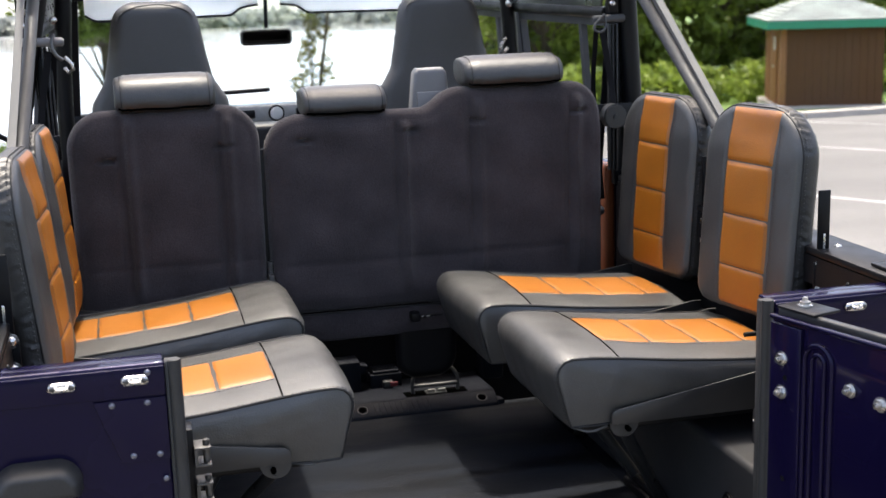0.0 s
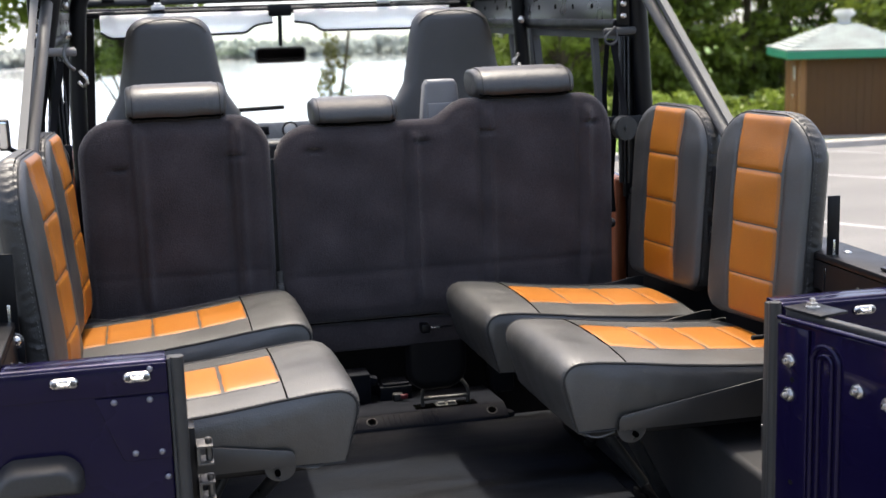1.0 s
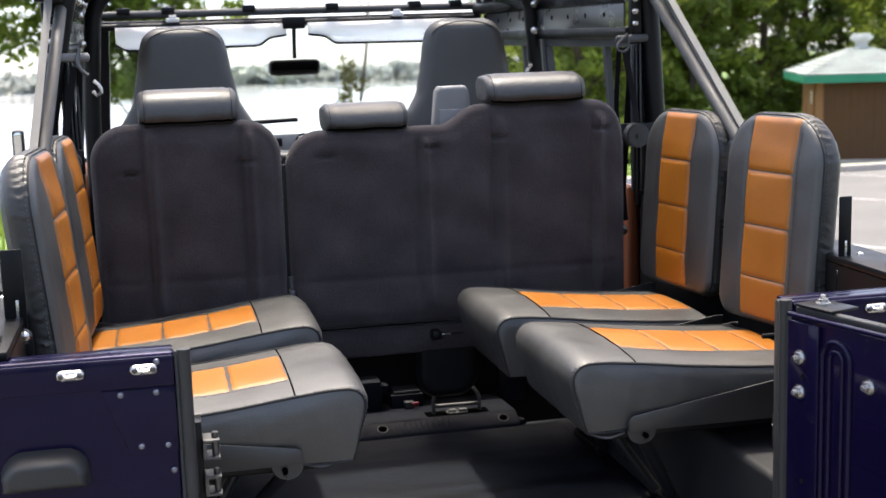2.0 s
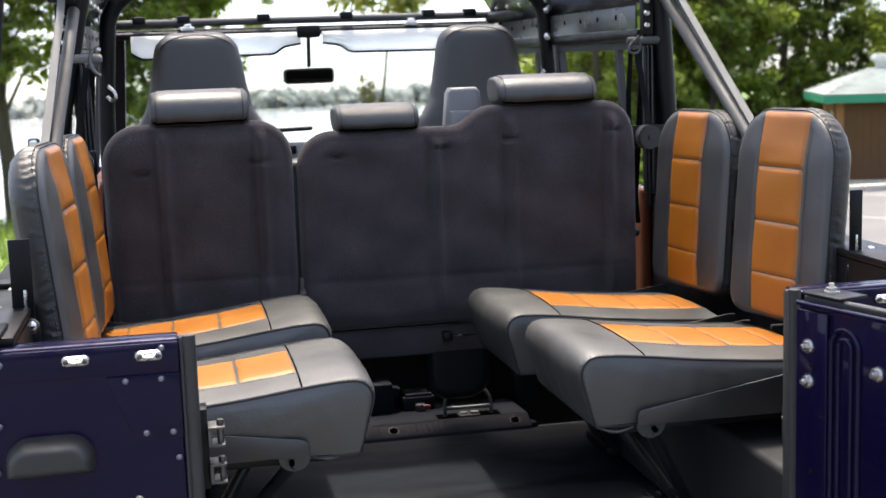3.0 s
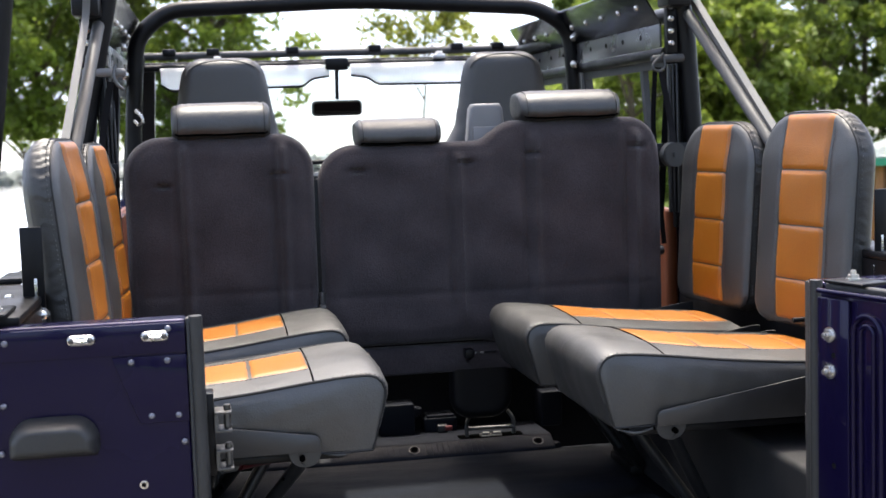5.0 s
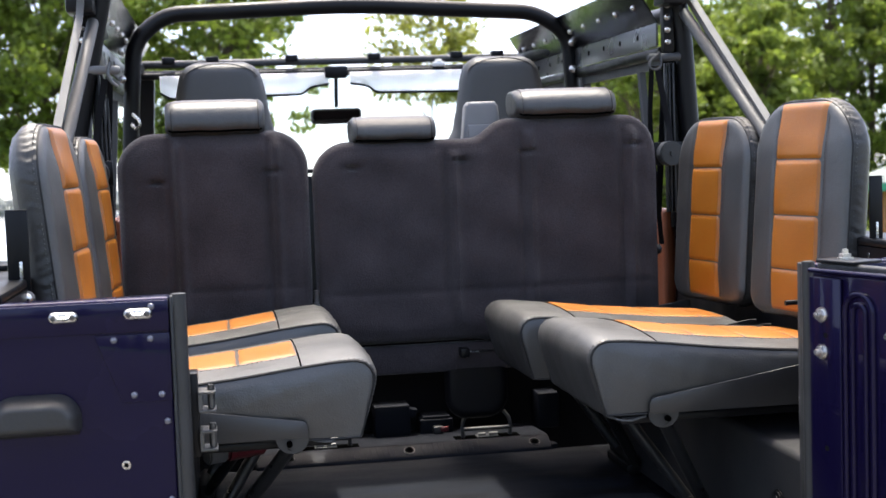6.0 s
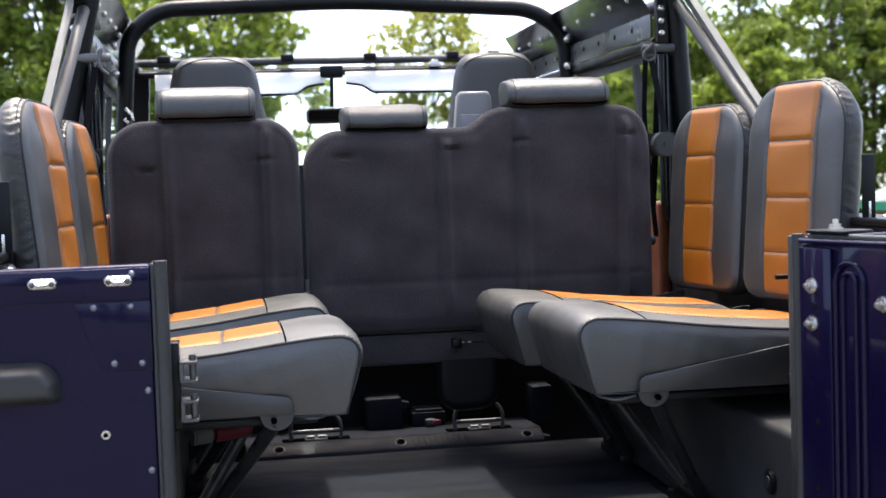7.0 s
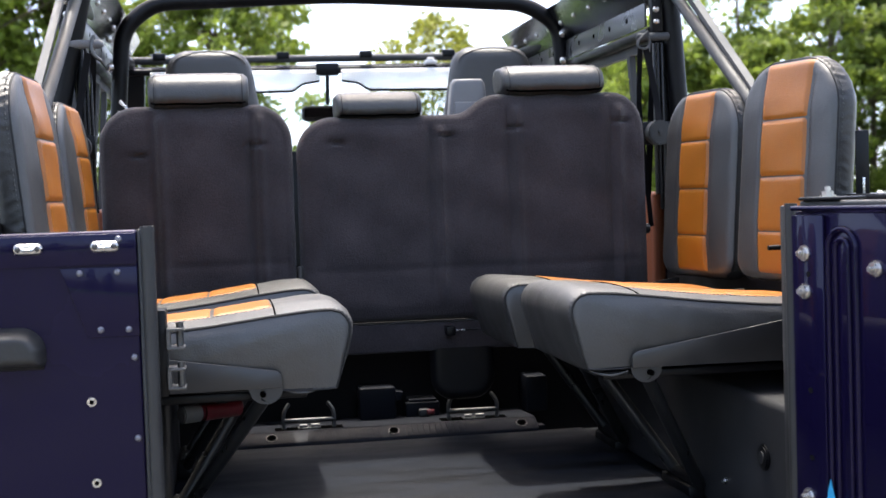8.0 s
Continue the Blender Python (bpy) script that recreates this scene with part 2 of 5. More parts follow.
def prism(outline, axis, a, c, bevel=0.0, seg=2):
    """A flat outline pushed along an axis from a to c. Outline coordinates are the two other axes in order."""
    bm = bmesh.new()
    def at(p, d):
        if axis == "x":
            return (d, p[0], p[1])
        if axis == "y":
            return (p[0], d, p[1])
        return (p[0], p[1], d)
    low = [bm.verts.new(at(p, a)) for p in outline]
    high = [bm.verts.new(at(p, c)) for p in outline]
    n = len(outline)
    caps = [bm.faces.new(low), bm.faces.new(high)]
    for i in range(n):
        bm.faces.new((low[i], low[(i + 1) % n], high[(i + 1) % n], high[i]))
    if bevel:
        edges = {e for f in caps for e in f.edges}
        bmesh.ops.bevel(bm, geom=list(edges), offset=bevel, segments=seg, profile=0.5, affect="EDGES")
    return bm


def rounded(points, radius, steps=6):
    """A way through points with its inner corners rounded."""
    pts = [Vector(p) for p in points]
    out = [pts[0]]
    for a, b, c in zip(pts, pts[1:], pts[2:]):
        u, w = (a - b), (c - b)
        r = min(radius, u.length * 0.45, w.length * 0.45)
        p, q = b + u.normalized() * r, b + w.normalized() * r
        for i in range(steps + 1):
            k = i / steps
            out.append(p * (1 - k) ** 2 + b * 2 * k * (1 - k) + q * k * k)
    out.append(pts[-1])
    return out


def tube(points, r, seg=10, radius=0.0, flat=None, taper=None):
    """A round (or flat, (half width, half height)) bar along points."""
    pts = rounded(points, radius) if radius else [Vector(p) for p in points]
    bm = bmesh.new()
    rings, side = [], None
    for i, p in enumerate(pts):
        d = (pts[min(i + 1, len(pts) - 1)] - pts[max(i - 1, 0)]).normalized()
        if side is None:
            side = d.cross(Vector((0, 0, 1)) if abs(d.z) < 0.9 else Vector((0, 1, 0))).normalized()
        side = (side - d * side.dot(d)).normalized()
        up = side.cross(d)
        rr = r if taper is None else r + (taper - r) * i / (len(pts) - 1)
        ring = []
        if flat:
            corners = [(-1, -1), (1, -1), (1, 1), (-1, 1)]
            for cx, cz in corners:
                ring.append(bm.verts.new(p + side * cx * flat[0] + up * cz * flat[1]))
        else:
            for k in range(seg):
                a = 2 * math.pi * k / seg
                ring.append(bm.verts.new(p + (side * math.cos(a) + up * math.sin(a)) * rr))
        rings.append(ring)
    n = len(rings[0])
    for a, b in zip(rings, rings[1:]):
        for k in range(n):
            bm.faces.new((a[k], a[(k + 1) % n], b[(k + 1) % n], b[k]))
    bm.faces.new(rings[0])
    bm.faces.new(rings[-1])
    return bm


def rod(p, q, r, seg=12, b=0.0):
    bm = tube([p, q], r, seg)
    if b:
        caps = [e for f in bm.faces if len(f.verts) == seg for e in f.edges]
        bmesh.ops.bevel(bm, geom=list(set(caps)), offset=b, segments=2, affect="EDGES")
    return bm


def bolt(p, n, r=0.008, washer=True):
    """A hexagon bolt head with its washer and stub, at p, pointing along n."""
    p, n = Vector(p), Vector(n).normalized()
    pieces = [rod(p + n * 0.002, p + n * (r * 0.9), r, 6), rod(p + n * r * 0.9, p + n * (r * 1.7), r * 0.5, 10, r * 0.12)]
    if washer:
        pieces.append(rod(p - n * 0.001, p + n * 0.0025, r * 1.35, 16))
    return join(*pieces)


def dome(p, n, r, h):
    p, n = Vector(p), Vector(n).normalized()
    bm = bmesh.new()
    bmesh.ops.create_uvsphere(bm, u_segments=14, v_segments=8, radius=1.0)
    m = n.to_track_quat("Z", "Y").to_matrix().to_4x4()
    bm.transform(Matrix.Translation(p) @ m @ Matrix.Diagonal((r, r, h, 1)))
    return bm


def round_rect(x0, x1, y0, y1, r_bottom, r_top):
    """Signed distance to a rectangle with its own corner rounding below and above."""
    cx, cy, hx, hy = (x0 + x1) / 2, (y0 + y1) / 2, (x1 - x0) / 2, (y1 - y0) / 2
    def sdf(X, Y):
        r = np.where(Y > cy, r_top, r_bottom)
        qx, qy = np.abs(X - cx) - hx + r, np.abs(Y - cy) - hy + r
        return np.minimum(np.maximum(qx, qy), 0) + np.hypot(np.maximum(qx, 0), np.maximum(qy, 0)) - r
    return sdf


def pillow(sdf, x0, x1, y0, y1, n, m, front, back):
    """A soft slab: front and back heights over a plan, closed at the plan's edge. front, back: functions of inset, x and y."""
    X, Y = np.meshgrid(np.linspace(x0, x1, n), np.linspace(y0, y1, m), indexing="ij")
    first = sdf(X, Y)
    e = 1e-4
    for _ in range(8):
        d = sdf(X, Y)
        gx, gy = (sdf(X + e, Y) - d) / e, (sdf(X, Y + e) - d) / e
        out = d > 0
        k = np.where(out, d, 0) / np.maximum(gx * gx + gy * gy, 0.2)
        X, Y = X - k * gx, Y - k * gy
    inset = np.maximum(0, -sdf(X, Y))
    inset[first >= 0] = 0
    edge = inset <= 1e-6
    ZF, ZB = np.where(edge, 0, front(inset, X, Y)), np.where(edge, 0, -back(inset, X, Y))
    bm = bmesh.new()
    vf, vb = {}, {}
    def vert(table, Z, i, j):
        if edge[i, j]:
            table = vf
        if (i, j) not in table:
            table[i, j] = bm.verts.new((X[i, j], Y[i, j], Z[i, j]))
        return table[i, j]
    for i in range(n - 1):
        for j in range(m - 1):
            cell = [(i, j), (i + 1, j), (i + 1, j + 1), (i, j + 1)]
            if all(edge[c] for c in cell):
                continue
            bm.faces.new([vert(vf, ZF, *c) for c in cell])
            bm.faces.new([vert(vb, ZB, *c) for c in reversed(cell)])
    bmesh.ops.remove_doubles(bm, verts=bm.verts, dist=1e-5)
    return bm


def bulge(thick, r):
    """A rounded edge of radius r that rises to thick."""
    def f(d, X=None, Y=None):
        k = np.clip(d / r, 0, 1)
        return thick * np.sqrt(np.maximum(0, 1 - (1 - k) ** 2))
    return f


def patch(surface, x0, x1, y0, y1, puff, n=12, m=12, edge=0.018, sink=0.003):
    """A puffed leather panel laid on a surface z = surface(x, y)."""
    X, Y = np.meshgrid(np.linspace(x0, x1, n), np.linspace(y0, y1, m), indexing="ij")
    d = np.minimum(np.minimum(X - x0, x1 - X), np.minimum(Y - y0, y1 - Y))
    k = np.clip(d / edge, 0, 1)
    Z = surface(X, Y) + puff * np.sqrt(np.maximum(0, 1 - (1 - k) ** 2)) - np.where(d <= 1e-9, sink, 0.0)
    bm = bmesh.new()
    vs = [[bm.verts.new((X[i, j], Y[i, j], Z[i, j])) for j in range(m)] for i in range(n)]
    for i in range(n - 1):
        for j in range(m - 1):
            bm.faces.new((vs[i][j], vs[i + 1][j], vs[i + 1][j + 1], vs[i][j + 1]))
    return bm


def stitches(way, m, length=0.005, gap=0.003, r=0.0006):
    """Short thread dashes along a way of points in the frame m, joined."""
    pts = [m @ Vector(p) for p in way]
    bm = bmesh.new()
    left = 0.0
    for a, b in zip(pts, pts[1:]):
        seg = (b - a).length
        d = (b - a).normalized()
        side = d.cross(Vector((0.31, 0.52, 0.8))).normalized()
        up = side.cross(d)
        s = left
        while s < seg:
            p, q = a + d * s, a + d * min(seg, s + length)
            vs = [bm.verts.new(o + side * cx * r + up * cz * r) for o in (p, q) for cx, cz in ((-1, -1), (1, -1), (1, 1), (-1, 1))]
            for k in range(4):
                bm.faces.new((vs[k], vs[(k + 1) % 4], vs[4 + (k + 1) % 4], vs[4 + k]))
            bm.faces.new(vs[3::-1])
            bm.faces.new(vs[4:])
            s += length + gap
        left = s - seg
    return bm


# ---- ground, lake and far shore ----
def ground_z(x, y):
    land = -0.058 * min(max(y, 0.0), 30.0)
    rim = 29.5 + 0.9 * math.sin(x * 0.35)
    right = 9.0 + 0.22 * (y - 29)
    if y > rim and x < right:
        k = min(1.0, (y - rim) / 5.0, (right - x) / 3.0)
        land -= 3.4 * k * k * (3 - 2 * k)
    if y > 132:
        k = min(1.0, (y - 132) / 8.0)
        land = land * (1 - k) + k * (-2.6 - 0.026 * (y - 140))
    return land


def axis_steps(stops):
    out = []
    for a, b, step in stops:
        n = max(1, round((b - a) / step))
        out += [a + (b - a) * i / n for i in range(n)]
    return out + [stops[-1][1]]


def sheet(xs, ys, height):
    bm = bmesh.new()
    vs = [[bm.verts.new((x, y, height(x, y))) for y in ys] for x in xs]
    for i in range(len(xs) - 1):
        for j in range(len(ys) - 1):
            bm.faces.new((vs[i][j], vs[i + 1][j], vs[i + 1][j + 1], vs[i][j + 1]))
    return bm


GX = axis_steps([(-2500, -300, 400), (-300, -60, 40), (-60, -20, 8), (-20, 30, 1.0), (30, 80, 8), (80, 300, 40), (300, 2500, 400)])
GY = axis_steps([(-2500, -100, 400), (-100, -20, 20), (-20, 0, 4), (0, 26, 2), (26, 40, 0.8), (40, 130, 10), (130, 145, 2), (145, 400, 40), (400, 2500, 400)])
single("ground", sheet(GX, GY, ground_z), M_GRASS, "green grassy ground sloping gently down to a lake", "ground", "structure")
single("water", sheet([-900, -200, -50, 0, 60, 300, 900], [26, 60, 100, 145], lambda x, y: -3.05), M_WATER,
       "calm lake water with the bright sky's glare put into its pale colour", "lake", "structure")
single("parking_lot", sheet(axis_steps([(-30, 2, 4), (2, 60, 2)]), axis_steps([(-40, 0, 4), (0, 9, 1)]), lambda x, y: ground_z(x, y) + 0.012), M_ASPHALT,
       "pale worn asphalt of the parking lot", "road", "structure")
single("parking_lot_far", sheet(axis_steps([(3, 60, 2)]), axis_steps([(9, 21.6, 0.9)]), lambda x, y: ground_z(x, y) + 0.012), M_ASPHALT,
       "pale worn asphalt reaching to a kerb", "road", "structure")


def stripe(a, b, w):
    a, b = Vector((*a, 0)), Vector((*b, 0))
    side = (b - a).normalized().cross(Vector((0, 0, 1))) * w / 2
    bm = bmesh.new()
    rows = []
    for i in range(9):
        p = a + (b - a) * i / 8
        rows.append([bm.verts.new((q.x, q.y, ground_z(q.x, q.y) + 0.018)) for q in (p - side, p + side)])
    for r, s in zip(rows, rows[1:]):
        bm.faces.new((r[0], r[1], s[1], s[0]))
    return bm


for a, b in (((9.2, 17.8), (12.2, 8.0)), ((6.3, 11.8), (8.4, 5.0)), ((12.5, 21.0), (15.0, 12.0))):
    single("road_marking", stripe(a, b, 0.11), M_STRIPE, "worn white parking line painted on asphalt", "road marking", "structure")

kerb = []
for i in range(16):
    x = 5.0 + i * 2.0
    kerb.append(moved(box(0, 1.98, 0, 0.30, -0.2, 0.15, 0.03), Matrix.Translation((x, 21.6, ground_z(x + 1, 21.7)))))
for bm in kerb:
    single("kerb_stone", bm, M_CONCRETE, "pale concrete kerb stone at the edge of the asphalt", "kerb", group="kerb stones")

# ---- the vehicle's body ----
M_RIVET = material("rivet_metal", (0.20, 0.20, 0.23), 0.35, metal=0.8, vary=0.1, bump=0)
M_LEDGE = material("grey_ledge_plastic", (0.0080, 0.0092, 0.0130), 0.55, vary=0.2, scale=12, fine=400, bump=0.3, depth=0.0006, spec=0.08)
M_PANE = material("mirror_pane_silver", (0.8, 0.8, 0.8), 0.04, metal=1.0, vary=0.02, bump=0)
M_DOORCARD = material("rust_brown_leather", (0.20, 0.055, 0.018), 0.45, vary=0.12, scale=8, fine=420, bump=0.3, depth=0.0006, grain="cells")
FLOOR, SILL = 0.83, 1.362
car = thing("off_road_vehicle", "open-topped dark navy off-road vehicle with its tailgate swung open", "car", (0, 1.2, 0))
deck = part("load_floor", box(-0.72, 0.72, 0.0, 1.165, FLOOR - 0.05, FLOOR), M_MAT, car, "black rubber load floor with dusty smears")
part("floor_mat", box(-0.442, 0.442, 0.06, 1.1112, FLOOR + 0.0005, FLOOR + 0.0135, 0.004, 3), M_MAT, deck, "black rubber mat, scuffed and dusty")
part("cabin_floor", box(-0.72, 0.72, 1.34, 3.0, 0.60, 0.65), M_MAT, car)
# raised to block light from ahead; its black stands for under-bench shade
part("seat_riser_screen", box(-0.72, 0.72, 1.332, 1.339, 0.62, 1.09, 0.002), M_WEB, car)
part("rear_cross_member", box(-0.76, 0.76, 0.0, 0.09, FLOOR - 0.20, FLOOR - 0.055, 0.006), M_BLACK, car)
# a ribbed ledge where the load floor ends
ledge = part("floor_ledge", prism([(1.100, FLOOR + 0.010), (1.101, FLOOR + 0.019), (1.104, FLOOR + 0.022), (1.136, FLOOR + 0.0385), (1.150, FLOOR + 0.040), (1.330, FLOOR + 0.032), (1.330, FLOOR - 0.03), (1.166, FLOOR - 0.03), (1.166, FLOOR + 0.010)], "x", -0.350, 0.340, 0.004, 3), M_LEDGE, car, "ribbed dark grey floor ledge")
part("ledge_end", prism([(0.339, 1.104), (0.356, 1.108), (0.352, 1.122), (0.339, 1.150)], "z", FLOOR + 0.012, FLOOR + 0.026, 0.003, 2), M_LEDGE, ledge)
for x in [0.034 + 0.0135 * k for k in range(11)] + [-0.030 - 0.0135 * k for k in range(13)]:
    part("rib", prism([(1.1015, FLOOR + 0.0215), (1.104, FLOOR + 0.0215), (1.136, FLOOR + 0.0382), (1.146, FLOOR + 0.0392), (1.146, FLOOR + 0.0406), (1.135, FLOOR + 0.0398), (1.103, FLOOR + 0.0232)], "x", x - 0.0022, x + 0.0022), M_LEDGE, ledge)
slope = Vector((0, -0.455, 0.890))
for x in (-0.275, 0.003, 0.302):
    mid = Vector((x, 1.121, FLOOR + 0.0308))
    part("plug", rod(mid - slope * 0.004, mid + slope * 0.0012, 0.0135, 18, 0.001), M_RUBBER, ledge)
    part("plug_hole", rod(mid + slope * 0.0004, mid + slope * 0.0018, 0.0105, 16), M_HOLE, ledge)
# flat black slabs put the shade of the foot recesses on the ledge
for x in (-0.187, 0.198):
    part("foot_recess_shade", box(x - 0.078, x + 0.078, 1.154, 1.196, FLOOR + 0.037, FLOOR + 0.0402, 0.001), M_HOLE, ledge)
for s in (-1, 1):
    wall = part("tub_side", box(*sorted((s * 0.735, s * 0.785)), 0.0, 2.9, 0.62, SILL, 0.004), M_PAINT, car)
    part("tub_lining", box(*sorted((s * 0.728, s * 0.7345)), 0.03, 1.3, FLOOR, SILL - 0.03), M_BLACK, wall)
    part("capping", box(*sorted((s * 0.70, s * 0.795)), 0.03, 1.22, SILL - 0.002, SILL + 0.012, 0.004), M_BLACK, car, "black metal capping on the tub side")
    part("capping_flange", box(*sorted((s * 0.70, s * 0.706)), 0.03, 1.22, SILL - 0.055, SILL - 0.003), M_BLACK, car)
    for k in range(7):
        y = 0.10 + k * 0.17
        part("rivet", dome((s * 0.75, y, SILL + 0.012), (0, 0, 1), 0.007, 0.004), M_STEEL, car)
        part("flange_bolt", dome((s * 0.699, y + 0.05, SILL - 0.03), (-s, 0, 0), 0.006, 0.004), M_BLACK, car)
    # wheel box
    arch = part("wheel_box", box(*sorted((s * 0.475, s * 0.728)), 0.032, 1.085, FLOOR + 0.001, 1.055, 0.012, 3), M_ARCH, car, "black painted wheel box")
    part("grommet", join(rod((s * 0.476, 0.138, 0.962), (s * 0.468, 0.138, 0.962), 0.0205, 22, 0.003)), M_BLACK, arch)
    part("grommet_core", rod((s * 0.469, 0.138, 0.962), (s * 0.4665, 0.138, 0.962), 0.010, 16), M_PLASTIC, arch)
    part("arch_bolt", bolt((s * 0.474, 0.305, 0.888), (-s, 0, 0), 0.0045), M_STEEL, arch)
    # rear corner panel
    corner = part("corner_panel", box(*sorted((s * 0.474, s * 0.79)), 0.0, 0.028, 0.62, SILL, 0.006, 3), M_PAINT, car, "glossy dark navy rear corner panel")
    part("top_band", box(*sorted((s * 0.476, s * 0.788)), -0.004, -0.0005, 1.316, SILL - 0.004, 0.0015), M_PAINT, corner)
    part("gusset", prism([(s * 0.577, 1.313), (s * 0.476, 1.313), (s * 0.476, 1.219), (s * 0.543, 1.219)], "y", -0.0040, -0.0005, 0.0012, 2), M_PAINT, corner)
    part("corner_top", box(*sorted((s * 0.476, s * 0.79)), 0.028, 0.056, SILL - 0.012, SILL - 0.002, 0.003), M_PAINT, corner)
    for x, z in ((0.551, 1.306), (0.502, 1.306), (0.527, 1.229), (0.490, 1.228), (0.499, 1.350), (0.717, 1.342), (0.723, 1.256), (0.730, 1.19), (0.484, 1.19), (0.484, 1.08)):
        part("rivet", join(dome((s * x, -0.004, z), (0, -1, 0), 0.0048, 0.0030), rod((s * x, -0.0066, z), (s * x, -0.0072, z), 0.0017, 8)), M_RIVET, corner)
    for x, z in ((0.543, 1.132), (0.541, 1.022), (0.56, 0.90)):
        part("threaded_insert", join(rod((s * x, -0.001, z), (s * x, -0.0035, z), 0.0062, 16, 0.001)), M_STEEL, corner)
        part("insert_hole", rod((s * x, -0.003, z), (s * x, -0.0042, z), 0.0032, 12), M_HOLE, corner)
    for x in (0.616, 0.517):
        loop = part("lashing_loop", join(moved(pillow(round_rect(-0.0195, 0.0195, -0.0075, 0.0075, 0.0074, 0.0074), -0.0195, 0.0195, -0.0075, 0.0075, 30, 14, bulge(0.005, 0.004), lambda d, X, Y: 0.002 + 0 * d), Matrix.Translation((s * x, -0.0065, 1.341)) @ pose(0, 0, 0, 90, 0, 0)),
                                         tube([(s * x - 0.008, -0.010, 1.3435), (s * x - 0.006, -0.016, 1.340), (s * x + 0.006, -0.016, 1.340), (s * x + 0.008, -0.010, 1.3435)], 0.0026, 8, 0.004)), M_STEEL, corner, "bright cast metal lashing loop")
        for e in (-0.0125, 0.0125):
            part("loop_screw", join(dome((s * x + e, -0.0110, 1.341), (0, -1, 0), 0.0042, 0.0022), rod((s * x + e, -0.0128, 1.341), (s * x + e, -0.0134, 1.341), 0.0018, 8)), M_DULL, loop)
    # seal on the edge of the opening
    part("door_seal", join(tube([(s * 0.461, -0.004, 0.63), (s * 0.461, -0.004, SILL + 0.004)], 0.0095, 12), box(*sorted((s * 0.454, s * 0.475)), -0.002, 0.020, 0.63, SILL + 0.001, 0.003)), M_RUBBER, car, "hollow black rubber door seal")
    part("opening_post", box(*sorted((-0.474, -0.4585) if s < 0 else (0.4775, 0.492)), 0.0285, 0.055, 0.62, SILL - 0.01, 0.003), M_BLACK, car)
    part("corner_plate", box(*sorted((s * 0.715, s * 0.79)), 0.01, 0.11, SILL + 0.0125, SILL + 0.019, 0.003), M_BLACK, car)
    part("corner_bolt", bolt((s * 0.735, 0.05, SILL + 0.019), (0, 0, 1), 0.008), M_STEEL, car)

# grab handle on one corner
grab = part("grab_handle", moved(pillow(round_rect(-0.060, 0.060, -0.025, 0.028, 0.006, 0.034), -0.060, 0.060, -0.025, 0.028, 36, 24, bulge(0.042, 0.015), lambda d, X, Y: 0.0005 + 0 * d), Matrix.Translation((-0.659, -0.001, 1.209)) @ pose(0, 0, 0, 90, 0, 0)), M_RUBBER, car, "black rubber grab handle on the corner panel")
part("grab_base", box(-0.716, -0.602, -0.007, -0.0005, 1.180, 1.187, 0.002), M_BLACK, grab)
# latch strikers on the opening's edge
strike = part("striker_plate", box(-0.458, -0.442, 0.0208, 0.060, 1.130, 1.250, 0.002), M_BLACK, car)
for z in (1.211, 1.156):
    part("striker", join(box(-0.4418, -0.418, 0.008, 0.046, z + 0.010, z + 0.014, 0.001), box(-0.4418, -0.418, 0.008, 0.046, z - 0.016, z - 0.012, 0.001), box(-0.4418, -0.437, 0.008, 0.046, z - 0.012, z + 0.010),
                         rod((-0.424, 0.022, z - 0.012), (-0.424, 0.022, z + 0.022), 0.0052, 10, 0.001)), M_DULL, strike, "dull steel latch striker")
part("hinge_block", box(0.470, 0.477, 0.0290, 0.055, 1.105, 1.165, 0.002), M_BLACK, car)
part("hinge_nut", bolt((0.4695, 0.036, 1.15), (-1, 0, 0), 0.005), M_STEEL, car)
part("seat_stop", rod((0.4770, 0.035, 1.300), (0.442, 0.035, 1.300), 0.004, 10), M_BLACK, car)

# ---- the open tailgate ----
GM = Matrix.Translation((0.4435, -0.094, 0)) @ Matrix.Rotation(math.atan2(-0.961, 0.276), 4, "Z")
# gate frame: x along the gate from its hinge side, y towards the outer skin


def gate_part(name, bm, mat, parent, label=""):
    return part(name, moved(bm, GM), mat, parent, label)


gate = gate_part("tailgate", box(-0.030, 0.82, 0.003, 0.034, 0.78, SILL - 0.006, 0.004), M_PAINT, car, "dark navy tailgate swung open, inner side showing")
gate_part("hinge_strip", box(-0.029, 0.034, -0.003, 0.0025, 0.785, SILL - 0.012, 0.0015), M_PAINT, gate)
gate_part("top_lip", box(-0.030, 0.82, -0.006, 0.004, SILL - 0.006, SILL + 0.001, 0.003, 3), M_PAINT, gate)
gate_part("top_seal", box(-0.03, 0.82, 0.012, 0.026, SILL - 0.005, SILL + 0.008, 0.004, 3), M_RUBBER, gate)
gate_part("cover_plate", box(-0.026, 0.050, 0.006, 0.062, SILL + 0.0082, SILL + 0.013, 0.002), M_BLACK, gate)
gate_part("plate_bolt", bolt((0.005, 0.034, SILL + 0.013), (0, 0, 1), 0.0085), M_STEEL, gate)
for r, wdt in ((0.0265, 0.0048), (0.0125, 0.0042)):
    way = [(0.0645 - r, 0.0025, 0.80)] + [(0.0645 - r * math.cos(a), 0.0025, 1.305 + r * math.sin(a)) for a in np.linspace(0, math.pi, 15)] + [(0.0645 + r, 0.0025, 0.80)]
    gate_part("pressed_rib", tube(way, wdt, 10), M_PAINT, gate)
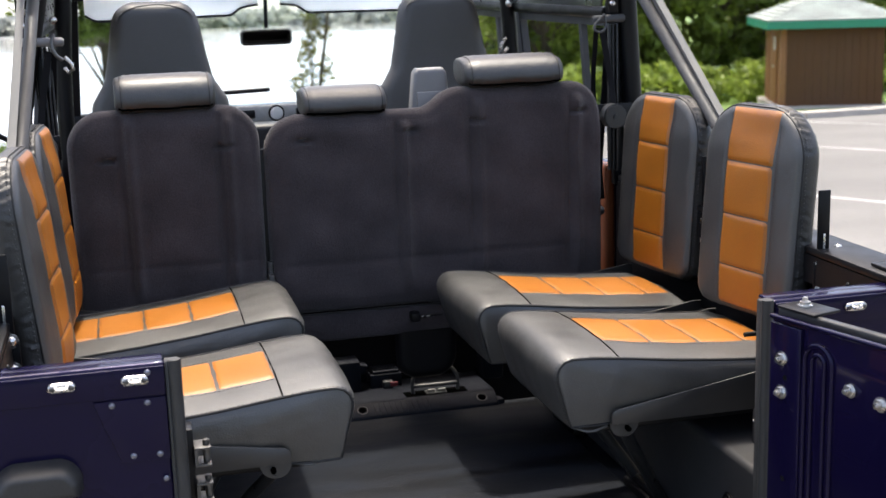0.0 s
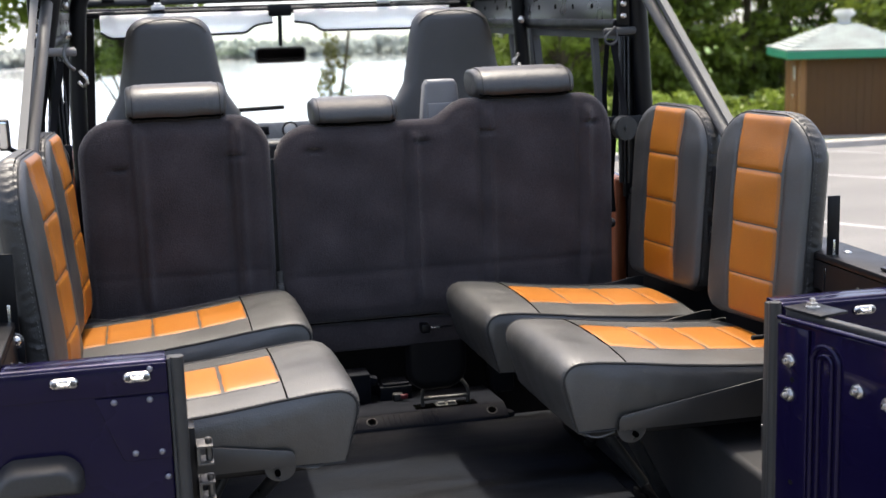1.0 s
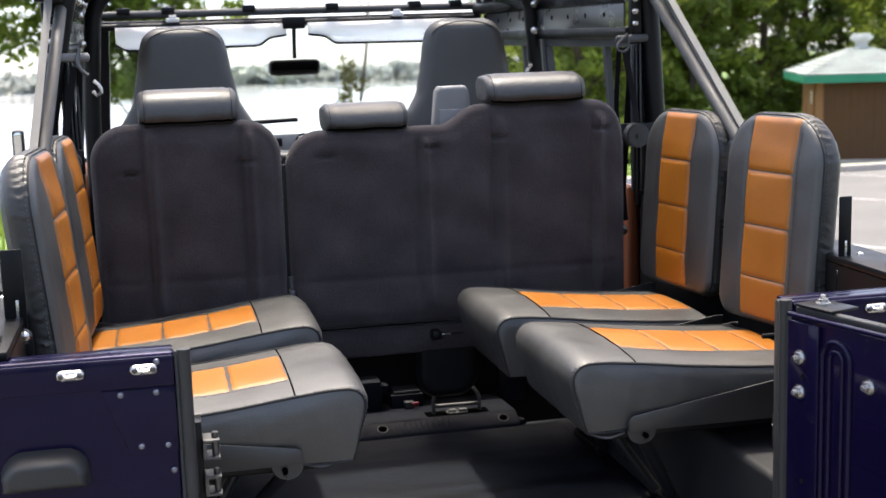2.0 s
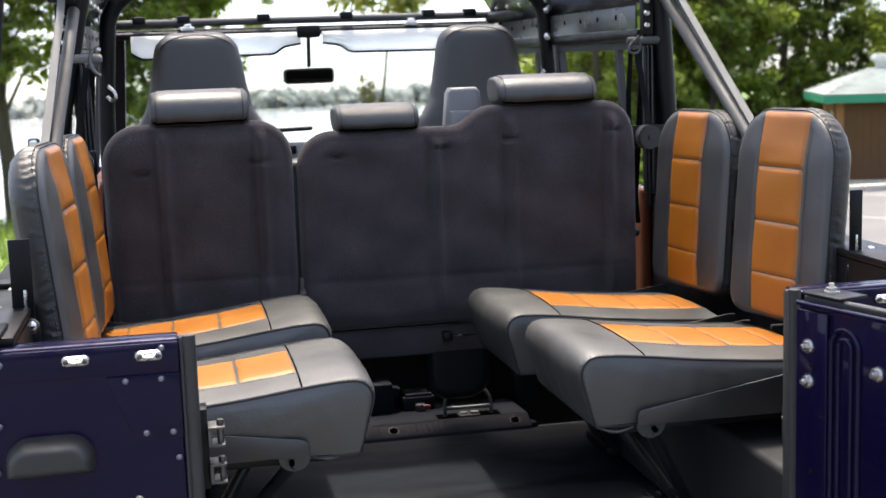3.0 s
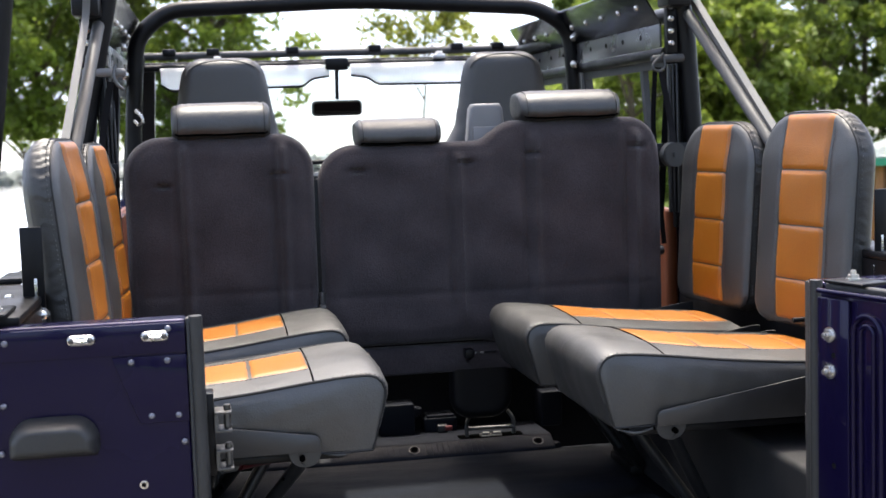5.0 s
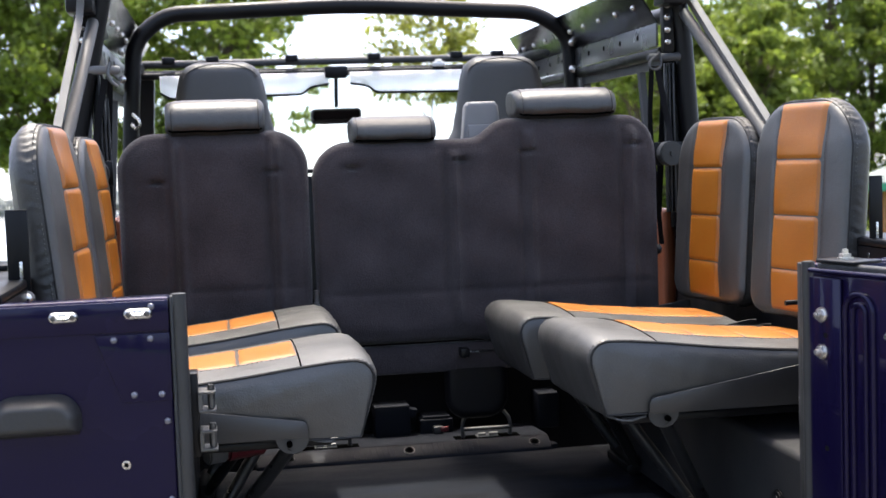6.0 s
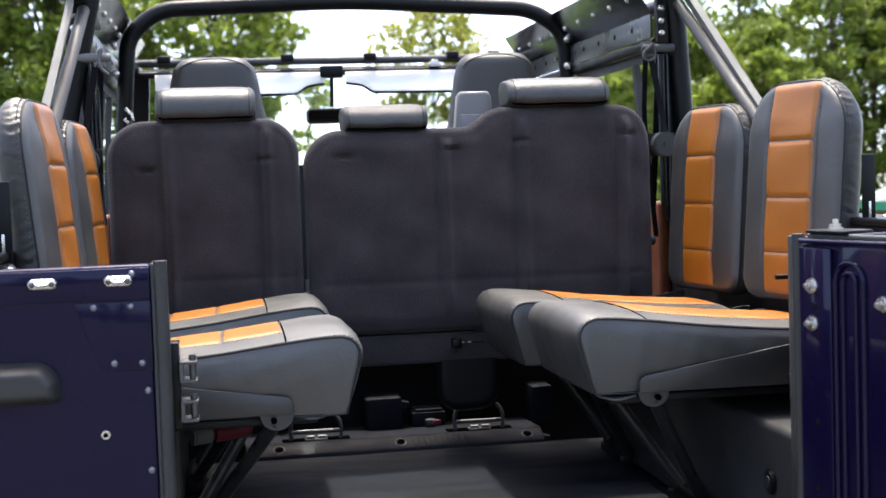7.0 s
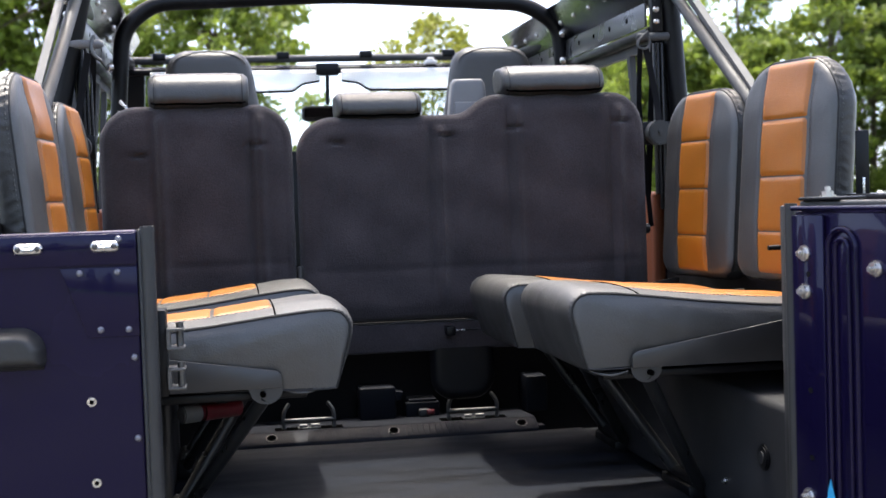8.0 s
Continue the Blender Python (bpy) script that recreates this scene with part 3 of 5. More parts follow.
gate_part("pressed_rib", tube([(0.62 - 0.03, 0.0025, 0.80)] + [(0.62 - 0.03 * math.cos(a), 0.0025, 1.305 + 0.03 * math.sin(a)) for a in np.linspace(0, math.pi, 13)] + [(0.65, 0.0025, 0.80)], 0.0055, 10), M_PAINT, gate)
for s_, z in ((-0.003, 1.297), (-0.003, 1.244), (-0.003, 0.955), (-0.003, 0.90), (0.127, 1.280), (0.183, 1.274), (0.127, 0.96), (0.183, 0.955)):
    gate_part("gate_bolt", bolt((s_, -0.0025 if s_ < 0.03 else 0.003, z), (0, -1, 0), 0.0085), M_STEEL, gate)
for s_, z in ((0.004, 1.268), (0.004, 1.105), (0.004, 1.01)):
    gate_part("drilled_hole", rod((s_, -0.0028, z), (s_, -0.0036, z), 0.0042, 12), M_BLACK, gate)
gate_part("tape_mark", prism([(0.030, 0.925), (0.055, 0.925), (0.050, 0.958), (0.041, 0.986), (0.036, 0.970)], "y", -0.0045, -0.0035), M_BLUE_TAPE, gate, "scrap of bright blue tape")
for z in (1.27, 0.93):
    gate_part("hinge_knuckle", rod((-0.036, 0.030, z - 0.04), (-0.036, 0.030, z + 0.04), 0.011, 12, 0.002), M_BLACK, gate)

# ---- roll cage ----
cage = part("roll_cage", tube([(-0.765, 1.25, SILL), (-0.706, 1.25, 1.68), (-0.665, 1.25, 1.86), (-0.63, 1.25, 2.02), (0.70, 1.25, 2.02), (0.735, 1.25, 1.86), (0.765, 1.25, SILL)], 0.0235, 16, 0.16), M_BLACK, car, "black tubular roll cage hoop")
part("front_hoop", tube([(-0.665, 2.03, 0.66), (-0.655, 2.03, 1.60), (-0.630, 2.03, 1.90), (-0.54, 2.03, 1.975), (0.0, 2.03, 1.995), (0.56, 2.03, 1.965), (0.660, 2.03, 1.90), (0.680, 2.03, 1.60), (0.69, 2.03, 0.66)], 0.0235, 16, 0.12), M_BLACK, cage, "black tubular hoop behind the front seats")
for s in (-1, 1):
    part("side_rail", tube([(s * (0.735 if s > 0 else 0.672), 1.25, 1.875), (s * 0.70, 2.03, 1.885), (s * 0.66, 2.68, 1.87)], 0.021, 14), M_BLACK, cage)
    # sloping stay tube with a hood bar beside it that bends back to the rear bow
    xi, xo, ti, to = (0.733, 0.745, 0.733, 0.745) if s > 0 else (0.712, 0.727, 0.668, 0.690)
    part("stay_tube", tube([(s * ti, 1.222, 1.868), (s * (xi + 0.002), 0.475, SILL + 0.012)], 0.0135, 16), M_GREY, cage, "grey sloping stay tube")
    bend = [(-to + 0.012, 1.14, 1.975), (-to, 1.165, 1.875)] if s < 0 else [(0.742, 1.235, 2.005), (0.752, 1.262, 1.925)]
    part("hood_bar", tube([(s * 0.645, -0.02, 2.075)] + bend + [(s * xo, 0.468, SILL + 0.012)], 0.0, flat=(0.008, 0.011), radius=0.05), M_BAR, car, "grey hood bar bent over the tub")
    part("stay_foot", box(*sorted((s * 0.70, s * 0.795)), 0.45, 0.56, SILL + 0.0125, SILL + 0.022, 0.003), M_BLACK, cage)
    part("stay_foot_bolt", bolt((s * 0.74, 0.465, SILL + 0.022), (0, 0, 1), 0.009), M_STEEL, cage)
    # bolted side plates under the roof line
    lower = part("roof_side_flange", box(*sorted((s * 0.676, s * 0.682)), 1.27, 2.66, 1.792, 1.850, 0.001), M_FLANGE, car, "dark flange with a row of holes")
    upper = part("roof_side_plate", prism([(s * 0.683, 1.848), (s * 0.678, 1.851), (s * 0.618, 1.945), (s * 0.623, 1.948)], "y", 1.27, 2.66), M_GLOSS, car, "black plate with bright bolts along the roof side")
    for k in range(9):
        y = 1.36 + k * 0.15
        part("plate_bolt", dome((s * 0.649, y, 1.897), (-s * 0.84, 0, -0.54), 0.0085, 0.007), M_STEEL, upper)
        part("flange_hole", rod((s * 0.6757, y + 0.05, 1.825), (s * 0.6745, y + 0.05, 1.825), 0.007, 12), M_HOLE, lower)
    part("roof_gutter_tube", tube([(s * 0.690, 1.26, 1.778), (s * 0.690, 2.66, 1.778)], 0.015, 12), M_BLACK, car)
    # cage joint plate and its bolts
    part("joint_plate", box(*sorted((s * (0.684 if s > 0 else 0.662), s * 0.712)), 1.2385, 1.262, 1.775, 1.915, 0.004), M_BLACK, cage)
    for z in (1.80, 1.83, 1.86, 1.89):
        part("joint_bolt", dome((s * 0.694, 1.235, z), (-s * 0.4, -0.9, 0), 0.008, 0.008), M_STEEL, cage)
    for z in (1.79, 1.87):
        part("hoop_bolt", dome((s * 0.665, 2.00, z), (-s * 0.3, -0.95, 0), 0.012, 0.009), M_STEEL, cage)
    # body pillar behind the rear side door
    inn = 0.0 if s > 0 else 0.045
    part("body_pillar", box(*sorted((s * (0.708 - inn), s * (0.736 - inn - 0.2 * inn))), 1.262, 1.284, SILL - 0.02, 1.79, 0.004), M_BLACK, car)
    for k in range(3):
        part("pillar_trim", box(*sorted((s * (0.690 - inn + 0.008 * k), s * (0.694 - inn + 0.008 * k)), ), 1.250 - 0.006 * k, 1.262, SILL + 0.02, 1.75, 0.001), M_PLASTIC, car)
    # side doors with window frames
    for nm, y0, y1 in (("rear_side_door", 1.285, 2.02), ("front_side_door", 2.06, 2.86)):
        door = part(nm, box(*sorted((s * 0.735, s * 0.775)), y0, y1, 0.66, SILL + 0.015, 0.008), M_PAINT, car, "dark navy side door with an open window frame")
        part("door_card", box(*sorted((s * 0.702, s * 0.7345)), y0 + 0.03, y1 - 0.03, 0.75, SILL + 0.025, 0.012, 3), M_DOORCARD, door, "rust-brown leather door card")
        part("window_frame", join(tube([(s * 0.748, y0 + 0.02, SILL + 0.01), (s * 0.712, y0 + 0.02, 1.755), (s * 0.706, y1 - 0.02, 1.755), (s * 0.745, y1 - 0.02, SILL + 0.01)], 0.0, flat=(0.011, 0.014)),
                                  tube([(s * 0.735, y0 + 0.20, SILL + 0.01), (s * 0.708, y0 + 0.20, 1.745)], 0.0, flat=(0.008, 0.011))), M_GREY, door)
    # rear hood hoop
    x1, x2 = (0.668, 0.690) if s > 0 else (0.691, 0.748)
    part("hood_post", tube([(s * x2, -0.02, SILL), (s * (x1 - 0.012), -0.02, 1.86), (s * (x1 - 0.06), -0.02, 2.06)], 0.014, 12), M_BLACK, car, "thin black hood post")
part("hood_bow", tube([(-0.631, -0.02, 2.06), (-0.55, -0.02, 2.10), (0.54, -0.02, 2.10), (0.608, -0.02, 2.06)], 0.014, 12, 0.05), M_BLACK, car)
# outside mirror arm at the top of one stay
part("stay_joint", box(0.66, 0.72, 1.16, 1.24, 1.885, 1.935, 0.006), M_BLACK, cage)
part("stay_joint", box(-0.72, -0.66, 1.16, 1.24, 1.885, 1.935, 0.006), M_BLACK, cage)

# ---- windscreen ----
screen = part("windscreen_frame", join(box(-0.68, 0.68, 2.70, 2.75, 1.835, 1.862, 0.008), box(-0.68, 0.68, 2.74, 2.80, 1.40, 1.45, 0.008),
                                       tube([(-0.665, 2.775, 1.43), (-0.640, 2.72, 1.85)], 0.0, flat=(0.03, 0.03)), tube([(0.665, 2.775, 1.43), (0.640, 2.72, 1.85)], 0.0, flat=(0.03, 0.03))), M_BLACK, car, "black windscreen frame")
part("screen_top_bar", tube([(-0.66, 2.69, 1.882), (0.66, 2.69, 1.882)], 0.013, 12), M_GREY, screen)
part("screen_lower_bar", tube([(-0.66, 2.675, 1.842), (0.66, 2.675, 1.842)], 0.012, 12), M_BLACK, screen)
for x in (-0.56, -0.413, -0.144, 0.142, 0.433, 0.58):
    part("clip", box(x - 0.022, x + 0.022, 2.672, 2.712, 1.880, 1.905, 0.004), M_BLACK, screen)
for x in (-0.40, 0.366):
    part("cap_nut", join(box(x - 0.022, x + 0.022, 2.655, 2.676, 1.853, 1.868, 0.005, 3), box(x - 0.012, x + 0.012, 2.657, 2.674, 1.866, 1.877, 0.004, 3)), M_LINE, screen, "pale rounded cap nut")
pane = part("windscreen_pane", box(-0.64, 0.64, 2.752, 2.757, 1.44, 1.84), M_GLASS, screen)
pane.visible_shadow = False
for x0, x1, inner in ((-0.590, -0.022, 1), (0.052, 0.600, -1)):
    w, xi, xo = 0.09, (x1 if inner > 0 else x0), (x0 if inner > 0 else x1)
    out = [(xo, 1.840), (xi, 1.840), (xi, 1.801), (xi - inner * 0.060, 1.793), (xi - inner * 0.092, 1.768), (xo + inner * 0.03, 1.764), (xo, 1.785)]
    visor = part("sun_visor", prism(out, "y", 2.655, 2.660), M_VISOR, screen, "pale translucent sun visor with a dark edge")
    part("visor_edge", tube([(p[0], 2.657, p[1]) for p in out[2:]], 0.0045, 8, 0.015), M_BLACK, visor)
part("mirror_mount", box(-0.035, 0.045, 2.650, 2.69, 1.820, 1.862, 0.006), M_BLACK, screen)
rear_mirror = part("rear_view_mirror", moved(pillow(round_rect(-0.088, 0.088, -0.027, 0.027, 0.016, 0.016), -0.088, 0.088, -0.027, 0.027, 30, 14, bulge(0.012, 0.012), bulge(0.012, 0.012)),
                                             Matrix.Translation((0.0, 2.66, 1.690)) @ pose(0, 0, 0, 100, 0, 0)), M_PLASTIC, screen, "black rear-view mirror on a thin stalk")
part("mirror_glass", moved(pillow(round_rect(-0.081, 0.081, -0.021, 0.021, 0.013, 0.013), -0.081, 0.081, -0.021, 0.021, 26, 10, bulge(0.001, 0.004), bulge(0.001, 0.004)),
                           Matrix.Translation((0.0, 2.6470, 1.6923)) @ pose(0, 0, 0, 100, 0, 0)), M_MIRROR, rear_mirror)
part("mirror_stalk", tube([(0.005, 2.668, 1.825), (0.002, 2.664, 1.72)], 0.007, 10), M_BLACK, rear_mirror)

# wing mirror outside one front door
wing = part("wing_mirror", moved(pillow(round_rect(-0.020, 0.020, -0.052, 0.052, 0.012, 0.012), -0.020, 0.020, -0.052, 0.052, 18, 24, bulge(0.012, 0.010), bulge(0.03, 0.02)), Matrix.Translation((-0.912, 2.52, 1.475)) @ pose(0, 0, 0, 90, 0, 0)), M_PLASTIC, car, "black wing mirror on a short arm")
part("mirror_pane", moved(pillow(round_rect(-0.013, 0.013, -0.043, 0.043, 0.009, 0.009), -0.013, 0.013, -0.043, 0.043, 14, 20, bulge(0.001, 0.004), bulge(0.001, 0.004)), Matrix.Translation((-0.912, 2.5072, 1.475)) @ pose(0, 0, 0, 90, 0, 0)), M_PANE, wing)
part("mirror_arm", tube([(-0.915, 2.53, 1.44), (-0.86, 2.56, 1.40), (-0.772, 2.58, 1.36)], 0.009, 10, 0.03), M_BLACK, wing)

# dashboard and bonnet
dash = part("dashboard", box(-0.66, 0.66, 2.46, 2.74, 1.10, 1.415, 0.02, 3), M_PLASTIC, car, "black dashboard with a round gauge")
part("dash_panel", box(-0.14, 0.32, 2.452, 2.462, 1.425, 1.478, 0.006), M_STRIPE, dash, "pale metal dash panel")
part("gauge_bezel", rod((-0.005, 2.453, 1.452), (-0.005, 2.445, 1.452), 0.027, 22, 0.002), M_BLACK, dash)
for x0, x1 in ((-0.115, -0.075), (0.06, 0.10), (0.14, 0.17)):
    part("dash_switch", box(x0, x1, 2.444, 2.4515, 1.438, 1.466, 0.003), M_BLACK, dash)
part("gauge", join(rod((-0.005, 2.446, 1.452), (-0.005, 2.438, 1.452), 0.021, 20, 0.003)), M_LINE, dash, "round white gauge")
part("wiper", join(tube([(-0.30, 2.735, 1.490), (-0.10, 2.735, 1.505)], 0.005, 8), tube([(-0.16, 2.735, 1.502), (0.01, 2.735, 1.506)], 0.008, 8)), M_BLACK, screen, "black wiper blade")
part("steering_wheel", tube([(-0.36 + 0.19 * math.cos(a), 2.30 + 0.05 * math.sin(a), 1.30 + 0.18 * math.sin(a)) for a in np.linspace(0, 2 * math.pi, 33)], 0.014, 10), M_RUBBER, dash)
part("bonnet", box(-0.66, 0.66, 2.86, 4.05, 1.16, 1.34, 0.04, 4), M_PAINT, car)
part("bulkhead", box(-0.76, 0.76, 2.80, 2.858, 0.55, 1.40, 0.01), M_PAINT, car)
part("front_wing", box(-0.785, -0.665, 2.90, 4.10, 0.72, 1.27, 0.03, 3), M_PAINT, car)
part("front_wing", box(0.665, 0.785, 2.90, 4.10, 0.72, 1.27, 0.03, 3), M_PAINT, car)
part("radiator_grille", box(-0.65, 0.65, 4.052, 4.10, 0.75, 1.25, 0.01), M_BLACK, car)
part("chassis_rail", join(box(-0.42, -0.34, 0.1, 4.1, 0.55, 0.62, 0.01), box(0.34, 0.42, 0.1, 4.1, 0.55, 0.62, 0.01)), M_BLACK, car)


def wheel(x, y):
    s = 1 if x > 0 else -1
    tyre = part("wheel", rod((x - 0.125, y, 0.40), (x + 0.125, y, 0.40), 0.40, 40, 0.04), M_RUBBER, car, "black off-road wheel")
    tyre.location.z = 0
    part("rim", rod((x + s * 0.126, y, 0.40), (x + s * 0.128, y, 0.40), 0.22, 24), M_GREY, tyre)
    part("axle", rod((x * 0.3, y, 0.40), (x - s * 0.124, y, 0.40), 0.05, 12), M_BLACK, tyre)
    part("spring", rod((x * 0.5, y, 0.42), (x * 0.5, y, 0.60), 0.06, 12), M_BLACK, tyre)


for x in (-0.70, 0.70):
    wheel(x, 0.62)
    wheel(x, 3.45)

# ---- seat belts ----
for s in (-1, 1):
    bx = 0.0 if s > 0 else 0.013
    sx = 0.0 if s > 0 else 0.034
    belt = part("seat_belt", join(tube([(s * (0.662 - bx), 1.228, 1.742), (s * (0.690 - bx), 1.232, 1.60), (s * 0.683, 1.20, 1.54)], 0.0, flat=(0.0075, 0.0012), radius=0.05),
                                  tube([(s * (0.650 - bx), 1.232, 1.742), (s * (0.665 - bx), 1.30, 1.60), (s * (0.690 - bx), 1.30, 1.30)], 0.0, flat=(0.006, 0.0012), radius=0.05)), M_WEB, car, "black webbing seat belt")
    if s > 0:
        part("belt_loop", tube([(0.668, 1.222, 1.775), (0.640, 1.215, 1.752), (0.636, 1.212, 1.738), (0.655, 1.215, 1.730), (0.672, 1.220, 1.742), (0.668, 1.222, 1.772)], 0.0032, 8, 0.012), M_GREY, belt, "dark metal belt loop")
    else:
        part("belt_hook", tube([(-0.6345, 1.222, 1.780), (-0.6400, 1.216, 1.764), (-0.6395, 1.213, 1.748), (-0.6320, 1.212, 1.732), (-0.6190, 1.214, 1.7225)], 0.0042, 8, 0.012), M_DULL, belt, "dull steel belt hook")
    part("belt_anchor", rod((s * (0.725 - bx), 1.235, 1.764), (s * (0.640 - 2 * bx), 1.232, 1.762), 0.010, 14, 0.003), M_GREY if s > 0 else M_GREYPLASTIC, belt)
    part("belt_reel", join(rod((s * 0.676, 1.170, 1.528), (s * 0.676, 1.205, 1.528), 0.030, 24, 0.003), rod((s * 0.676, 1.165, 1.528), (s * 0.676, 1.172, 1.528), 0.006, 12)), M_RUBBER, belt, "round black belt reel")
    part("reel_bracket", box(*sorted((s * 0.640, s * 0.735)), 1.206, 1.212, 1.500, 1.556, 0.002), M_BLACK, belt)
    part("strap", tube([(s * (0.716 - sx), 1.262, 1.79), (s * (0.708 - sx), 1.29, 1.60), (s * (0.712 - sx), 1.29, 1.38)], 0.0, flat=(0.010, 0.0012)), M_WEB, belt)
    part("strap", tube([(s * (0.700 - sx), 1.275, 1.76), (s * (0.690 - sx), 1.32, 1.38)], 0.0, flat=(0.008, 0.0012)), M_WEB, belt)
    part("front_belt_loop", tube([(s * 0.640, 1.960, 1.69), (s * 0.622, 1.955, 1.67), (s * 0.620, 1.955, 1.655), (s * 0.634, 1.955, 1.648), (s * 0.644, 1.96, 1.66)], 0.0045, 8), M_STEEL, belt)

# ---- folding side seats ----
def boxing(loop, z0, z1, rng, rows=9, depth=0.0032):
    """A puckered leather wall round a closed or open loop of (x, y, nx, ny), from z0 (at the seam) down to z1."""
    bm = bmesh.new()
    n = len(loop)
    run, way = 0.0, []
    for k in range(n):
        if k:
            run += math.hypot(loop[k][0] - loop[k - 1][0], loop[k][1] - loop[k - 1][1])
        way.append(run)
    ph = rng.uniform(0, 6.28, 6)
    grid = []
    for r in range(rows):
        t = r / (rows - 1)
        row = []
        for k, (x, y, nx, ny) in enumerate(loop):
            w = way[k] + 0.004 * math.sin(9 * t + ph[5] + way[k] * 31)
            mask = 0.35 + 0.65 * (0.5 + 0.5 * math.sin(way[k] * 17 + ph[4]))
            p = (math.sin(w * 420 + ph[0]) + 0.7 * math.sin(w * 265 + ph[1]) + 0.6 * math.sin(w * 610 + ph[2])) * math.sin(math.pi * min(1, 0.12 + t * 1.05)) * (1 - 0.55 * t)
            o = 0.0045 * math.sin(math.pi * t) + depth * 0.5 * mask * p - 0.005 * max(0, t - 0.8) / 0.2
            row.append(bm.verts.new((x + nx * o, y + ny * o, z0 + (z1 - z0) * t)))
        grid.append(row)
    for a, b in zip(grid, grid[1:]):
        for k in range(n - 1):
            bm.faces.new((a[k], a[k + 1], b[k + 1], b[k]))
    return bm


def side_seat(s, y0, dz, tip, dx, rest, by, label):
    """A folding seat on one side, facing inward. s: the side; y0: its rear edge; dz, tip, dx: how its cushion sits;
    rest: the middle of the backrest's face (across, along, up), its lean, its toe-in, its width and the
    edges of its orange strip; by: the first bracket."""
    W, DROP = 0.350, 0.004
    yc = y0 + W / 2
    top = thing("folding_side_seat", label, "seat", (s * 0.70, yc, 1.055), "side seats facing inward")
    rng = np.random.default_rng(int(yc * 100) + (s > 0))
    # backrest: local x along the vehicle, local y up, local z out of the face
    bx, byc, bz, lean, toe, WB, pa, pb = rest
    face = Matrix(((0, -0.0, -s, 0), (1, 0, 0, 0), (0, 1, 0, 0), (0, 0, 0, 1)))
    turn = Matrix.Rotation(radians(s * toe), 4, "Z") @ Matrix.Rotation(radians(s * lean), 4, "Y") @ face
    mb = Matrix.Translation(Vector((s * bx, byc, bz)) - turn @ Vector((0, 0.2, 0.040))) @ turn
    H, RT, RB, ZS = 0.400, 0.095, 0.040, 0.021
    WC, W = W, WB
    sdf = round_rect(-W / 2, W / 2, 0, H, RB, RT)
    F = bulge(0.0085, 0.018)

    def crown(d, X, Y):
        groove = 0.003 * np.exp(-((np.abs(X - (pa + pb) / 2) - (pb - pa) / 2 - 0.002) / 0.005) ** 2)
        soft = 0.0012 * np.sin(X * 41 + Y * 23 + s) * np.sin(Y * 33 - X * 12)
        roll = 0.010 * np.sin(np.pi / 2 * np.clip((H - Y) / 0.14, 0, 1)) * np.clip(d / 0.07, 0, 1) ** 0.7
        return F(d) + roll + (soft - groove) * np.clip(d / 0.03, 0, 1)

    def surf(X, Y):
        return crown(np.maximum(0, -sdf(X, Y)), X, Y)

    mf = mb @ Matrix.Translation((0, 0, ZS))
    back = part("backrest", moved(pillow(sdf, -W / 2, W / 2, 0, H, 52, 52, crown, lambda d, X, Y: 0.002 + 0 * d), mf), M_LEATHER, top, "black leather backrest with an orange centre")
    rim = []

    def arc(cx, cy, r, a0, a1, n):
        for a in np.linspace(a0, a1, n):
            rim.append((cx + r * math.cos(a), cy + r * math.sin(a), math.cos(a), math.sin(a)))
    hp = math.pi / 2
    arc(W / 2 - RB, RB, RB, -hp, 0, 16)
    for y in np.linspace(RB, H - RT, 70)[1:-1]:
        rim.append((W / 2, y, 1, 0))
    arc(W / 2 - RT, H - RT, RT, 0, hp, 48)
    arc(-W / 2 + RT, H - RT, RT, hp, 2 * hp, 48)
    for y in np.linspace(H - RT, RB, 70)[1:-1]:
        rim.append((-W / 2, y, -1, 0))
    arc(-W / 2 + RB, RB, RB, 2 * hp, 3 * hp, 16)
    for x in np.linspace(-W / 2 + RB, W / 2 - RB, 30)[1:]:
        rim.append((x, 0, 0, -1))
    part("side_boxing", moved(boxing(rim, ZS, -0.019, rng), mb), M_BOXING, back, "puckered black leather boxing")
    part("rear_cover", moved(pillow(round_rect(-W / 2 + 0.003, W / 2 - 0.003, 0.003, H - 0.003, RB, RT), -W / 2 + 0.003, W / 2 - 0.003, 0.003, H - 0.003, 30, 30, lambda d, X, Y: 0.001 + 0 * d, bulge(0.012, 0.022)), mb @ Matrix.Translation((0, 0, -0.0175))), M_LEATHER, back)
    cuts = (0.010, 0.087, 0.188, 0.292, 0.396)
    for a, b in zip(cuts, cuts[1:]):
        part("centre_panel", moved(patch(lambda X, Y: np.maximum(surf(X, Y), 0.002), pa, pb, a, b, 0.0032, 20, 20, 0.010, 0.0008), mf), M_ORANGE, back, "orange leather panel")
    for x in (pa - 0.0045, pb + 0.0045):
        ys = np.linspace(0.02, H - 0.012, 24)
        part("stitching", stitches([(x, v, float(surf(np.array(x), np.array(v))) + 0.0006) for v in ys], mf, 0.005, 0.003, 0.0005), M_THREAD, back, kind="stuff")
    piping = [(x, y, 0.0) for x, y, nx, ny in rim[:255]]
    part("edge_piping", moved(tube(piping, 0.0019, 6), mf), M_PIPING, back)
    part("stitching", stitches([(x + nx * 0.0034, y + ny * 0.0034, -0.0065) for x, y, nx, ny in rim[:255]], mf, 0.0045, 0.0035, 0.0010), M_THREAD, back, kind="stuff")
    part("back_board", moved(box(-W / 2 + 0.075, W / 2 - 0.075, 0.03, H - 0.08, -0.040, -0.0285, 0.003), mb), M_BLACK, top)
    W = WC
    # mounting brackets on the tub side
    xin = 0.7035 if s > 0 else 0.694
